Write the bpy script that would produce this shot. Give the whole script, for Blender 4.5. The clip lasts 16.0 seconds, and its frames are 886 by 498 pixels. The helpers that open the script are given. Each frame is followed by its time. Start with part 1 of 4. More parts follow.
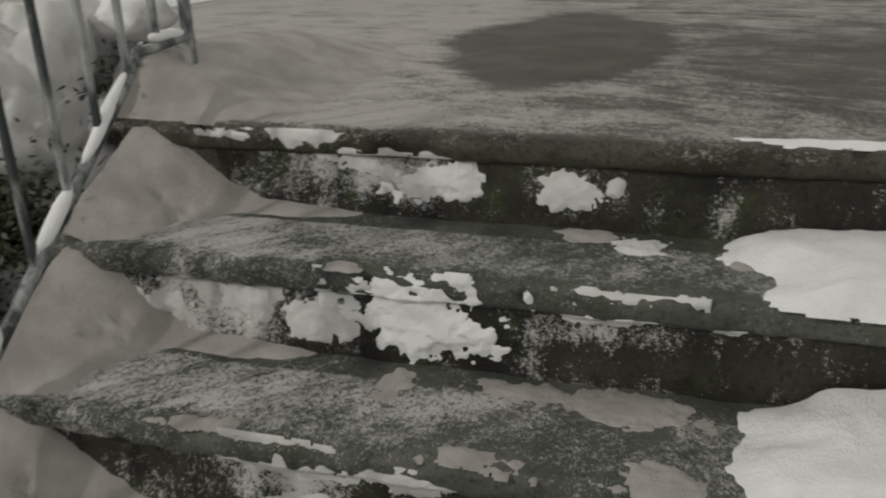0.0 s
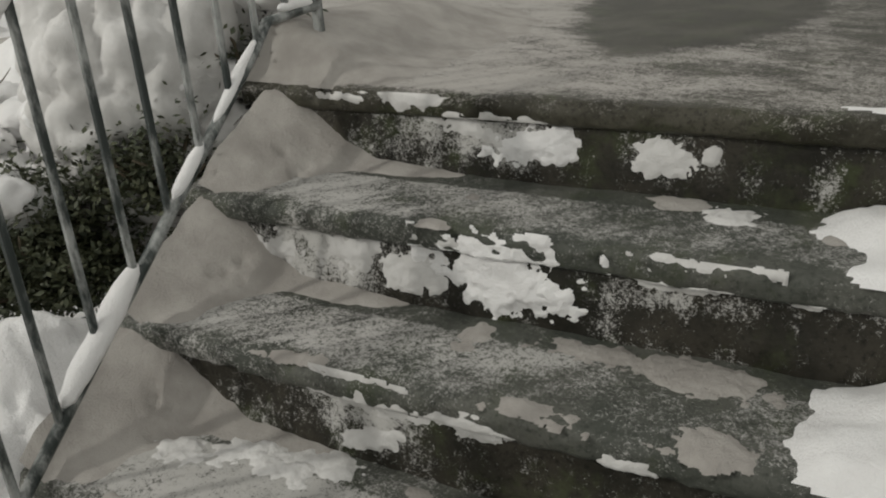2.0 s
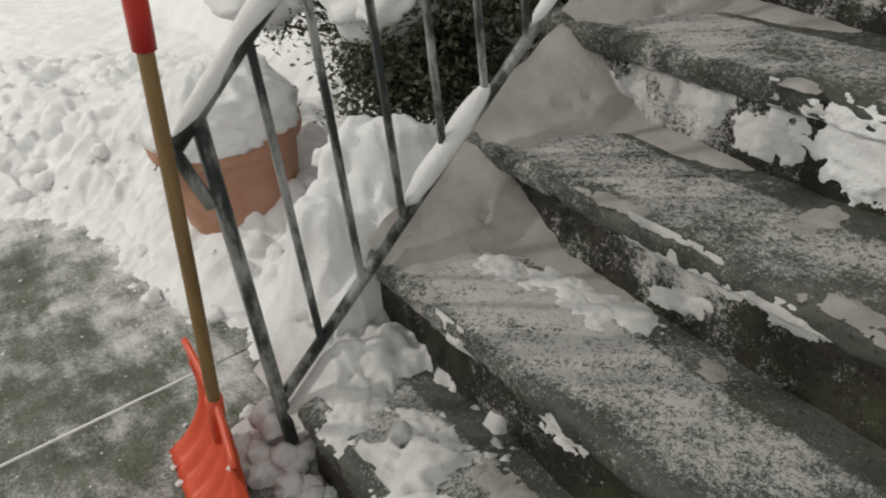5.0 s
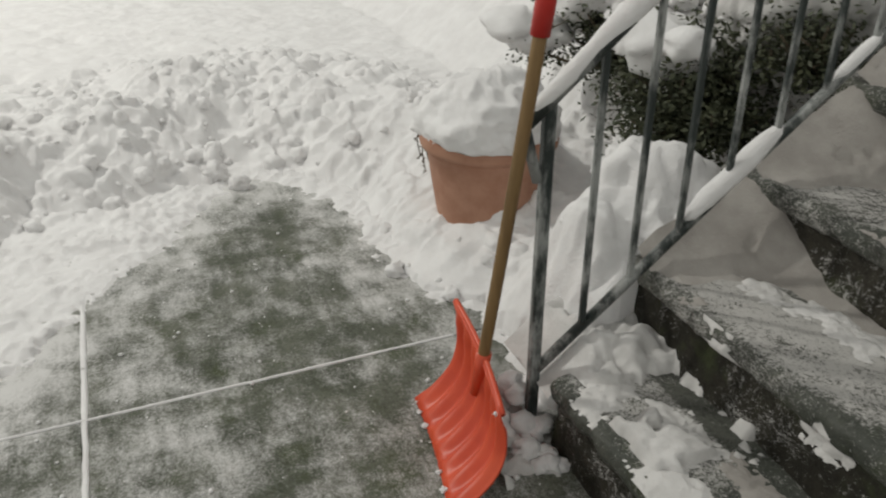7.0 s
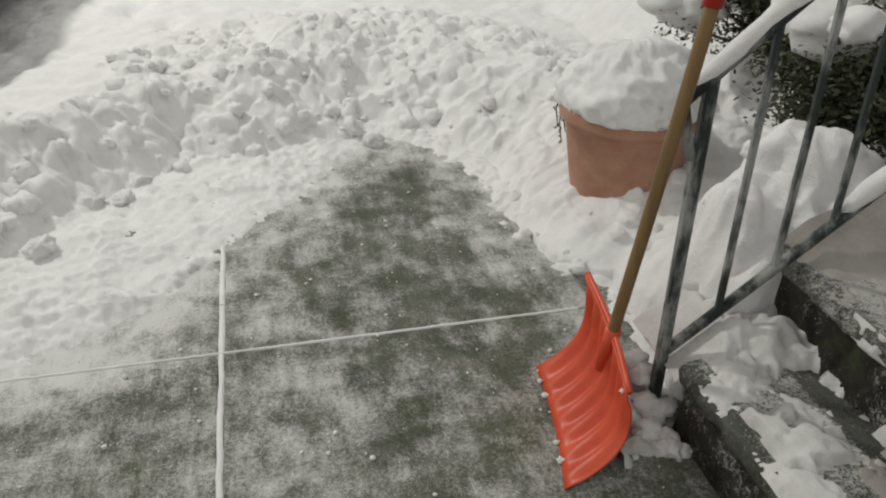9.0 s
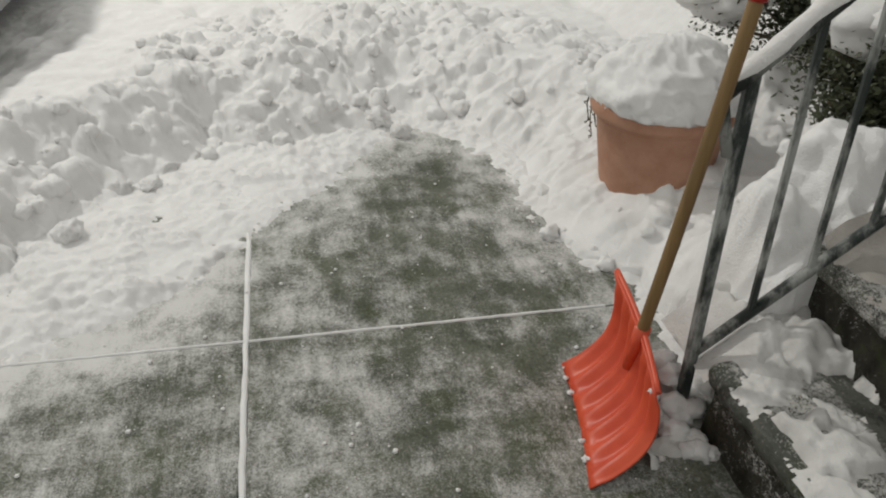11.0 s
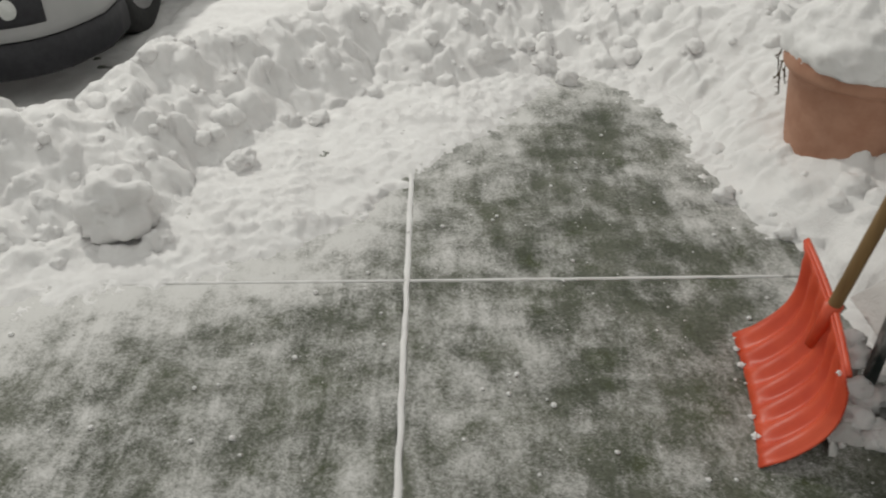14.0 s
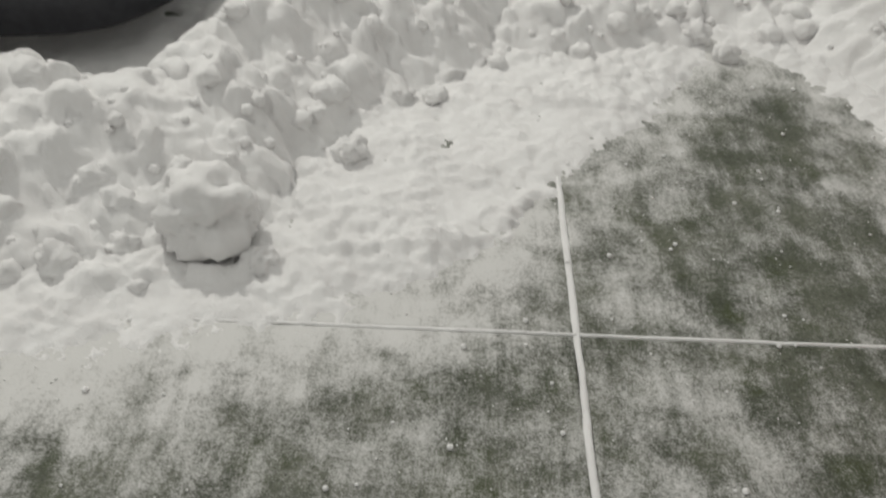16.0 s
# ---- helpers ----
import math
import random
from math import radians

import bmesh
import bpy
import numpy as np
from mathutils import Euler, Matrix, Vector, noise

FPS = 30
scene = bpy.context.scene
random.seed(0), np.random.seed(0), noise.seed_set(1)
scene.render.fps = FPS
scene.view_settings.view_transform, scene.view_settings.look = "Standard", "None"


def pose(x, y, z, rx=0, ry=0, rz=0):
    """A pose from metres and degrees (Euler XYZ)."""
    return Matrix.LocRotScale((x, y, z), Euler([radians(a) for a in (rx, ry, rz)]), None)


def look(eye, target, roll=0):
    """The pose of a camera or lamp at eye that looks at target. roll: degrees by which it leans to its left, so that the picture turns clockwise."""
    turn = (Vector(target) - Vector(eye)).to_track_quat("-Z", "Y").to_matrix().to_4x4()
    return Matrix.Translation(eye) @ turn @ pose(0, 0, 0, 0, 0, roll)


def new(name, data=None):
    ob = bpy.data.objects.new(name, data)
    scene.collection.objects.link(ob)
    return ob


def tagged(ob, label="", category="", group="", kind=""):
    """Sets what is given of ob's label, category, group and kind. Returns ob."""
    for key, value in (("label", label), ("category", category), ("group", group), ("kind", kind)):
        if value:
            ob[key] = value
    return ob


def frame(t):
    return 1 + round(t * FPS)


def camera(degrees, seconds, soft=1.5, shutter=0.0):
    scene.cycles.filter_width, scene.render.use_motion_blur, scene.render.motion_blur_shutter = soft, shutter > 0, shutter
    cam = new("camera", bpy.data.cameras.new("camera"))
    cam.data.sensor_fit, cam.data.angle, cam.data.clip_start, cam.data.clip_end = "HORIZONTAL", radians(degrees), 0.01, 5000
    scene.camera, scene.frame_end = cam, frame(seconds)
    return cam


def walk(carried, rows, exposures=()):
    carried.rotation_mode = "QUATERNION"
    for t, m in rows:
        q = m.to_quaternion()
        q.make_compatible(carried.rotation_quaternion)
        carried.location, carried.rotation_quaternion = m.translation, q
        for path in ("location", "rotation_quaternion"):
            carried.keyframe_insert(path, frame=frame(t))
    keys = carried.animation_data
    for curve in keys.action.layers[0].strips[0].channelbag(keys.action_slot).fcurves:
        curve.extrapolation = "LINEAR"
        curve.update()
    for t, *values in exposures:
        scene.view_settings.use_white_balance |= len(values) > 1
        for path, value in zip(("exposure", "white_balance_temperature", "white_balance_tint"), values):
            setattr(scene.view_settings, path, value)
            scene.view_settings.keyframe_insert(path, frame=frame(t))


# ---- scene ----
cam = camera(57.8, 16.0, 2.0, 0.3)
PATH = [
    (0, (0.052, 0.119, 1.272), (-0.447, 1.909, 0.534), -1.2),
    (0.5, (0.172, 0.113, 1.274), (-0.635, 1.781, 0.521), -1.3),
    (1, (0.212, 0.092, 1.276), (-0.648, 1.703, 0.46), -2.5),
    (1.5, (0.221, 0.096, 1.282), (-0.626, 1.719, 0.475), -3.0),
    (2, (0.214, 0.108, 1.28), (-0.661, 1.719, 0.482), -3.6),
    (2.5, (0.152, 0.118, 1.29), (-0.717, 1.734, 0.494), -2.7),
    (3, (0.082, 0.106, 1.291), (-0.766, 1.762, 0.556), -0.0),
    (3.5, (0.055, 0.082, 1.282), (-0.897, 1.685, 0.557), 0.4),
    (4, (0.113, 0.115, 1.252), (-1.034, 1.521, 0.411), 0.4),
    (4.5, (0.216, 0.186, 1.27), (-1.092, 1.328, 0.278), -3.1),
    (5, (0.249, 0.176, 1.273), (-1.19, 1.047, 0.19), -7.2),
    (5.2, (0.26, 0.156, 1.274), (-1.204, 1.025, 0.224), -7.1),
    (7.3, (0.282, -0.254, 1.255), (-1.383, 0.341, 0.32), 0.8),
    (7.5, (0.275, -0.247, 1.249), (-1.406, 0.294, 0.311), 0.9),
    (8, (0.275, -0.262, 1.257), (-1.401, 0.173, 0.257), 0.2),
    (8.5, (0.275, -0.276, 1.26), (-1.403, 0.124, 0.246), -0.1),
    (9, (0.269, -0.296, 1.252), (-1.411, 0.096, 0.239), 0.6),
    (11.3, (0.245, -0.309, 1.243), (-1.438, 0.024, 0.215), 1.2),
    (11.5, (0.242, -0.306, 1.246), (-1.444, 0.021, 0.221), 1.2),
    (12, (0.231, -0.274, 1.24), (-1.449, 0.017, 0.194), 0.6),
    (12.5, (0.225, -0.163, 1.262), (-1.455, -0.007, 0.187), -0.3),
    (13, (0.234, -0.105, 1.256), (-1.43, -0.07, 0.147), -0.9),
    (13.5, (0.23, -0.166, 1.244), (-1.41, -0.166, 0.099), -0.8),
    (14, (0.206, -0.387, 1.218), (-1.439, -0.379, 0.081), -0.5),
    (14.5, (0.138, -0.495, 1.215), (-1.511, -0.497, 0.083), -0.4),
    (15, (-0.045, -0.571, 1.209), (-1.707, -0.65, 0.099), -1.0),
    (15.5, (-0.159, -0.625, 1.183), (-1.824, -0.758, 0.082), -2.0),
    (16, (-0.289, -0.707, 1.149), (-1.825, -0.753, -0.131), 1.1),
]
walk(cam, [(t, look(eye, target, roll)) for t, eye, target, roll in PATH],
     ((0, 0.03), (1.5, 0.15), (3.0, 0.24), (4.5, 0.27), (5.2, 0.26), (7.3, 0.05), (12.0, 0.05), (14.5, 0.05), (16.0, -0.02)))

# ---- light ----
world = bpy.data.worlds.new("night_sky")
scene.world = world
world.use_nodes = True
sky = world.node_tree.nodes["Background"]
sky.inputs["Color"].default_value = (0.855, 0.85, 0.80, 1)
sky.inputs["Strength"].default_value = 0.62
lamp_data = bpy.data.lights.new("street_light", "POINT")
lamp_data.energy, lamp_data.shadow_soft_size, lamp_data.color = 650, 0.11, (1.0, 0.98, 0.91)
lamp = new("street_light", lamp_data)
lamp.matrix_world = pose(-5.2, -3.4, 4.6)
scene.view_settings.exposure = 0.0


# ---- helpers for shapes ----
def part(name, bm, material, parent=None, label="", smooth=True):
    me = bpy.data.meshes.new(name)
    bm.to_mesh(me)
    bm.free()
    me.materials.append(material)
    if smooth:
        me.polygons.foreach_set("use_smooth", [True] * len(me.polygons))
    ob = new(name, me)
    ob.parent = parent
    if label:
        ob["label"] = label
    return ob


def box(sx, sy, sz, bevel=0.004, segs=2):
    bm = bmesh.new()
    bmesh.ops.create_cube(bm, size=1)
    bmesh.ops.scale(bm, vec=(sx, sy, sz), verts=bm.verts)
    if bevel:
        bmesh.ops.bevel(bm, geom=list(bm.edges), offset=bevel, segments=segs, affect="EDGES", profile=0.5)
    return bm


def moved(bm, m):
    bm.transform(m)
    return bm


def merged(bms):
    out = bmesh.new()
    for b in bms:
        me = bpy.data.meshes.new("tmp")
        b.to_mesh(me)
        b.free()
        out.from_mesh(me)
        bpy.data.meshes.remove(me)
    return out


def tube(points, radii, sides=12, squash=1.0):
    """A closed tube along points, with a radius for each."""
    bm = bmesh.new()
    pts = [Vector(p) for p in points]
    rings = []
    for i, p in enumerate(pts):
        d = (pts[min(i + 1, len(pts) - 1)] - pts[max(i - 1, 0)]).normalized()
        side = d.cross(Vector((0, 0, 1)))
        if side.length < 0.05:
            side = Vector((1, 0, 0))
        side.normalize()
        up = side.cross(d)
        r = float(radii[i] if isinstance(radii, (list, tuple)) else radii)
        rings.append([bm.verts.new(p + r * (math.cos(a) * side + squash * math.sin(a) * up))
                      for a in (2 * math.pi * k / sides for k in range(sides))])
    for a, b in zip(rings, rings[1:]):
        for k in range(sides):
            bm.faces.new((a[k], a[(k + 1) % sides], b[(k + 1) % sides], b[k]))
    bm.faces.new(rings[0][::-1])
    bm.faces.new(rings[-1])
    bmesh.ops.recalc_face_normals(bm, faces=bm.faces)
    return bm


def bar(a, b, w, d, bevel=0.003):
    """A square bar from a to b; w across, d along the rail."""
    a, b = Vector(a), Vector(b)
    bm = box(w, d, (b - a).length, bevel, 1)
    q = (b - a).to_track_quat("Z", "X") if abs((b - a).normalized().z) < 0.98 else Matrix.Identity(3).to_quaternion()
    return moved(bm, Matrix.Translation((a + b) / 2) @ q.to_matrix().to_4x4())


def lump(r, seed, squash=0.8, sub=3, rough=0.22):
    """An uneven clod of snow."""
    bm = bmesh.new()
    bmesh.ops.create_icosphere(bm, subdivisions=sub, radius=1)
    off = Vector((seed * 3.1, seed * 1.7, seed * 0.9))
    for v in bm.verts:
        n = v.co.normalized()
        k = 1 + rough * noise.noise(n * 1.6 + off) + 0.5 * rough * noise.noise(n * 4 + off) + 0.25 * rough * noise.noise(n * 9 + off)
        v.co = Vector((n.x, n.y, n.z * squash)) * r * k
    return bm


def vnoise(x, y, seed=0):
    """Smooth value noise on arrays, 0 to 1."""
    xi, yi = np.floor(x).astype(np.int64), np.floor(y).astype(np.int64)
    u, v = x - xi, y - yi
    u, v = u * u * (3 - 2 * u), v * v * (3 - 2 * v)

    def h(i, j):
        n = (i * 374761393 + j * 668265263 + seed * 974634541) & 0x7FFFFFFF
        n = ((n ^ (n >> 13)) * 1274126177) & 0x7FFFFFFF
        return ((n ^ (n >> 16)) & 0xFFFF) / 65535.0
    return (h(xi, yi) * (1 - u) + h(xi + 1, yi) * u) * (1 - v) + (h(xi, yi + 1) * (1 - u) + h(xi + 1, yi + 1) * u) * v


def fbm(x, y, scale, seed=0, octaves=4):
    total, amp, norm = 0, 1.0, 0
    for o in range(octaves):
        total = total + amp * vnoise(x / scale * 2 ** o + 13.7 * o, y / scale * 2 ** o + 7.3 * o, seed + o)
        norm += amp
        amp *= 0.5
    return total / norm


def knobs(x, y, cell, seed=0):
    """Rounded knobs packed side by side, 0 to 1 high, each of its own size."""
    rng = np.random.default_rng(seed)
    table = rng.random((64, 64, 3))
    xi, yi = np.floor(x / cell).astype(np.int64), np.floor(y / cell).astype(np.int64)
    top = np.zeros_like(x)
    for i in (-1, 0, 1):
        for j in (-1, 0, 1):
            t = table[(xi + i) % 64, (yi + j) % 64]
            size = 0.45 + 0.55 * t[..., 2]
            d2 = ((xi + i + t[..., 0]) - x / cell) ** 2 + ((yi + j + t[..., 1]) - y / cell) ** 2
            top = np.maximum(top, size * np.sqrt(np.clip(1 - d2 / (0.95 * size) ** 2, 0, 1)))
    return top


def ramp(x, a, b):
    t = np.clip((x - a) / (b - a), 0, 1)
    return t * t * (3 - 2 * t)


def sheet(name, X, Y, Z, keep, material, label, category="snow", kind="stuff", jump=9.0):
    """A height field as one mesh; cells whose corners are all outside keep are left out."""
    ny, nx = X.shape
    cell = keep[:-1, :-1] | keep[1:, :-1] | keep[:-1, 1:] | keep[1:, 1:]
    corners = np.stack([Z[:-1, :-1], Z[1:, :-1], Z[:-1, 1:], Z[1:, 1:]])
    cell &= corners.max(0) - corners.min(0) < jump
    idx = np.arange(nx * ny).reshape(ny, nx)
    quads = np.stack([idx[:-1, :-1][cell], idx[:-1, 1:][cell], idx[1:, 1:][cell], idx[1:, :-1][cell]], 1)
    used = np.unique(quads)
    back = np.full(nx * ny, -1)
    back[used] = np.arange(len(used))
    co = np.stack([X.ravel()[used], Y.ravel()[used], Z.ravel()[used]], 1)
    me = bpy.data.meshes.new(name)
    me.vertices.add(len(co))
    me.vertices.foreach_set("co", co.ravel().astype(np.float32))
    me.loops.add(quads.size)
    me.loops.foreach_set("vertex_index", back[quads].ravel().astype(np.int32))
    me.polygons.add(len(quads))
    me.polygons.foreach_set("loop_start", np.arange(0, quads.size, 4, dtype=np.int32))
    me.polygons.foreach_set("use_smooth", np.ones(len(quads), dtype=bool))
    me.update(calc_edges=True)
    me.validate()
    me.materials.append(material)
    return tagged(new(name, me), label, category, "", kind)


# ---- materials ----
class Nodes:
    def __init__(self, name):
        self.mat = bpy.data.materials.new(name)
        self.mat.use_nodes = True
        self.tree = self.mat.node_tree
        self.shader = self.tree.nodes["Principled BSDF"]
        self.coord = self.tree.nodes.new("ShaderNodeTexCoord").outputs["Object"]

    def link(self, a, b):
        self.tree.links.new(a, b)

    def place(self, scale=(1, 1, 1), turn=(0, 0, 0)):
        a, b = self.tree.nodes.new("ShaderNodeMapping"), self.tree.nodes.new("ShaderNodeMapping")
        a.inputs["Rotation"].default_value, b.inputs["Scale"].default_value = turn, scale
        self.link(self.coord, a.inputs["Vector"])
        self.link(a.outputs[0], b.inputs["Vector"])
        return b.outputs[0]

    def noise(self, scale, detail=5, rough=0.6, vector=None, distort=0.0):
        n = self.tree.nodes.new("ShaderNodeTexNoise")
        n.inputs["Scale"].default_value, n.inputs["Detail"].default_value = scale, detail
        n.inputs["Roughness"].default_value, n.inputs["Distortion"].default_value = rough, distort
        self.link(vector or self.coord, n.inputs["Vector"])
        return n.outputs["Fac"]

    def steps(self, value, a, b):
        n = self.tree.nodes.new("ShaderNodeMapRange")
        n.interpolation_type = "SMOOTHSTEP"
        n.inputs["From Min"].default_value, n.inputs["From Max"].default_value = a, b
        self.link(value, n.inputs["Value"])
        return n.outputs[0]

    def maths(self, op, a, b):
        n = self.tree.nodes.new("ShaderNodeMath")
        n.operation = op
        for i, v in enumerate((a, b)):
            if isinstance(v, (int, float)):
                n.inputs[i].default_value = v
            else:
                self.link(v, n.inputs[i])
        return n.outputs[0]

    def mix(self, fac, a, b):
        n = self.tree.nodes.new("ShaderNodeMix")
        n.data_type = "RGBA"
        self.link(fac, n.inputs[0]) if not isinstance(fac, float) else setattr(n.inputs[0], "default_value", fac)
        for i, v in ((6, a), (7, b)):
            if isinstance(v, tuple):
                n.inputs[i].default_value = (*v, 1)
            else:
                self.link(v, n.inputs[i])
        return n.outputs[2]

    def bump(self, value, strength, distance):
        n = self.tree.nodes.new("ShaderNodeBump")
        n.inputs["Strength"].default_value, n.inputs["Distance"].default_value = strength, distance
        self.link(value, n.inputs["Height"])
        self.link(n.outputs[0], self.shader.inputs["Normal"])

    def colour(self, c):
        if isinstance(c, tuple):
            self.shader.inputs["Base Color"].default_value = (*c, 1)
        else:
            self.link(c, self.shader.inputs["Base Color"])
        return self

    def rough(self, r, metal=0.0):
        if isinstance(r, (int, float)):
            self.shader.inputs["Roughness"].default_value = r
        else:
            self.link(r, self.shader.inputs["Roughness"])
        self.shader.inputs["Metallic"].default_value = metal
        return self

    def attribute(self, name):
        n = self.tree.nodes.new("ShaderNodeAttribute")
        n.attribute_name = name
        return n.outputs["Fac"]


def snow_material(name, low, high, grain=1.0):
    n = Nodes(name)
    n.colour(n.mix(n.steps(n.noise(9, 6), 0.3, 0.7), low, high)).rough(0.85)
    h = n.maths("ADD", n.noise(60, 6, 0.7), n.maths("MULTIPLY", n.noise(240, 3, 0.6), 0.4))
    n.bump(h, 0.55 * grain, 0.011)
    n.shader.inputs["Subsurface Weight"].default_value = 0.0
    return n.mat


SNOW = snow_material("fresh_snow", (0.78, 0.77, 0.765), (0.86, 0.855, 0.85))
# for thin icy snow, and for the mound, where it paints shade
THIN_AND_SHADED_SNOW = snow_material("thin_and_shaded_icy_snow", (0.52, 0.51, 0.495), (0.70, 0.69, 0.675), 0.8)
# low albedo: the shade on the steps is put into this snow's colour
SHADED_SNOW = snow_material("shaded_settled_snow", (0.30, 0.28, 0.258), (0.41, 0.388, 0.36), 0.9)


def concrete_material(name, dark, light, cover, scrape=(6.0, 1.3), turn=0.0, snow=(0.66, 0.65, 0.64), lo=0.34, hi=0.66, wet=0.45, streak=(1.0, 0.8), grit=0.6, spots=3.2, moss=0.45):
    """Wet concrete under scraped snow: smears along two directions and a thin film that the attribute 'cover' thickens."""
    n = Nodes(name)
    base = n.mix(n.steps(n.noise(5, 8, 0.65), 0.35, 0.7), dark, light)
    base = n.mix(n.steps(n.noise(90, 4, 0.7), 0.45, 0.75), base, tuple(0.6 * v for v in dark))
    base = n.mix(n.maths("MULTIPLY", n.steps(n.noise(7, 7, 0.7, n.place((1, 1, 1), (0.4, 0.2, 0.9))), 0.50, 0.68), moss), base, (0.055, 0.068, 0.028))
    along = n.noise(1.0, 5, 0.6, n.place((scrape[1], scrape[0] * 2.2, 1), (0, 0, turn)), 1.1)
    across = n.noise(1.0, 5, 0.6, n.place((scrape[0], scrape[1] * 1.6, 1), (0, 0, turn)), 1.1)
    blot = n.noise(spots, 5, 0.5, None, 0.15)
    crumbs = n.noise(95, 5, 0.8)
    grain = n.noise(260, 3, 0.85)
    mottle = n.noise(19, 4, 0.6, None, 0.1)
    film = 0.5
    for value, weight in ((along, streak[0]), (across, streak[1]), (blot, 1.0), (mottle, 0.6), (crumbs, grit), (grain, grit), (n.attribute("cover"), cover)):
        film = n.maths("ADD", n.maths("MULTIPLY", n.maths("SUBTRACT", value, 0.5), weight), film)
    mask = n.steps(film, lo, hi)
    n.shader.inputs["Specular IOR Level"].default_value = 0.20
    n.colour(n.mix(mask, base, snow))
    n.rough(n.maths("ADD", n.maths("MULTIPLY", mask, 0.9 - wet), wet))
    n.bump(n.maths("ADD", n.maths("MULTIPLY", mask, 0.5), n.maths("MULTIPLY", n.noise(120, 5, 0.7), 0.5)), 0.5, 0.008)
    return n.mat


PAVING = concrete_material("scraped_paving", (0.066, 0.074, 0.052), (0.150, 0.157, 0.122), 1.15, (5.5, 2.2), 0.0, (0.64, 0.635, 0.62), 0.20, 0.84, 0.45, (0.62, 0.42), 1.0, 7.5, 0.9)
# snow tone of treads and landing is lowered to paint the dimmer light there
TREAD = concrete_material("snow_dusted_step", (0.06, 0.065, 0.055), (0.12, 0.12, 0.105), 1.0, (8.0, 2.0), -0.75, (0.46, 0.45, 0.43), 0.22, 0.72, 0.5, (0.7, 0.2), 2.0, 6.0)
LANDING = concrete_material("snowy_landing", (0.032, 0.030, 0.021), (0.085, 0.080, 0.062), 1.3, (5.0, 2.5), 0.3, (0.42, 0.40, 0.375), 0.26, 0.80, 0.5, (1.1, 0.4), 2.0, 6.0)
# wet concrete, darkened further to paint the shade on the upright faces
RISER = concrete_material("wet_shaded_riser", (0.017, 0.016, 0.012), (0.048, 0.043, 0.033), 1.1, (9, 3), 0.0, (0.50, 0.49, 0.47), 0.46, 0.80, 0.5, (0.6, 0.9), 1.6, 14.0, 0.6)


def metal_material():
    n = Nodes("frosted_black_iron")
    f = n.noise(14, 6, 0.7, n.place((1, 1, 0.35)))
    mask = n.steps(f, 0.42, 0.62)
    n.colour(n.mix(mask, (0.022, 0.03, 0.028), (0.33, 0.34, 0.33))).rough(n.maths("ADD", n.maths("MULTIPLY", mask, 0.4), 0.4), 0.0)
    n.bump(n.noise(160, 4, 0.7), 0.4, 0.003)
    return n.mat


IRON = metal_material()


def plain(name, a, b, rough, scale=20, metal=0.0, bump=0.15, vector=(1, 1, 1)):
    n = Nodes(name)
    n.colour(n.mix(n.steps(n.noise(scale, 6, 0.6, n.place(vector)), 0.3, 0.7), a, b)).rough(rough, metal)
    n.bump(n.noise(scale * 6, 4, 0.7, n.place(vector)), bump, 0.003)
    return n.mat


TERRACOTTA = plain("terracotta", (0.36, 0.18, 0.115), (0.45, 0.25, 0.17), 0.85, 12)
BLADE = plain("orange_red_plastic", (0.56, 0.060, 0.022), (0.66, 0.088, 0.032), 0.42, 14)
GRIP = plain("red_plastic", (0.48, 0.025, 0.02), (0.56, 0.04, 0.03), 0.4, 20)
HANDLE = plain("worn_ash_wood", (0.14, 0.082, 0.030), (0.25, 0.155, 0.062), 0.6, 30, 0.0, 0.25, (1, 1, 0.08))
PAINT = plain("white_car_paint", (0.34, 0.345, 0.345), (0.40, 0.40, 0.40), 0.3, 3, 0.0, 0.02)
PLASTIC = plain("black_trim_plastic", (0.012, 0.012, 0.016), (0.025, 0.025, 0.03), 0.6, 30)
RUBBER = plain("tyre_rubber", (0.015, 0.015, 0.015), (0.03, 0.03, 0.03), 0.85, 40)
CHROME = plain("brushed_metal", (0.5, 0.5, 0.5), (0.6, 0.6, 0.6), 0.3, 30, 1.0)
LENS = plain("lamp_lens", (0.5, 0.52, 0.5), (0.65, 0.66, 0.65), 0.15, 30)
GLASS = plain("tinted_glass", (0.02, 0.022, 0.025), (0.03, 0.03, 0.035), 0.08, 5, 0.0, 0.0)
LEAF = plain("evergreen_leaf", (0.030, 0.040, 0.020), (0.075, 0.080, 0.040), 0.6, 25)
TWIG = plain("dry_twig", (0.07, 0.055, 0.035), (0.13, 0.105, 0.07), 0.8, 40)
WALL = plain("house_render", (0.42, 0.38, 0.34), (0.50, 0.46, 0.41), 0.9, 6)

# ---- plan of the steps ----
NOSE = [0.51, 0.775, 1.06, 1.33, 1.61]
RISE = 0.18
LEFT, RIGHT, BACK = -1.13, 2.4, 15.0
RAIL_X = -1.0


def step_height(y):
    return sum(RISE * (y > n) for n in NOSE)


# ---- ground and paving ----
gx, gy = np.meshgrid(np.linspace(-60, 60, 61), np.linspace(-60, 60, 61))
ground = sheet("ground", gx, gy, -0.05 + 0.0 * gx, np.ones_like(gx, bool), SNOW, "snow-covered ground reaching into the night", "ground", "structure")

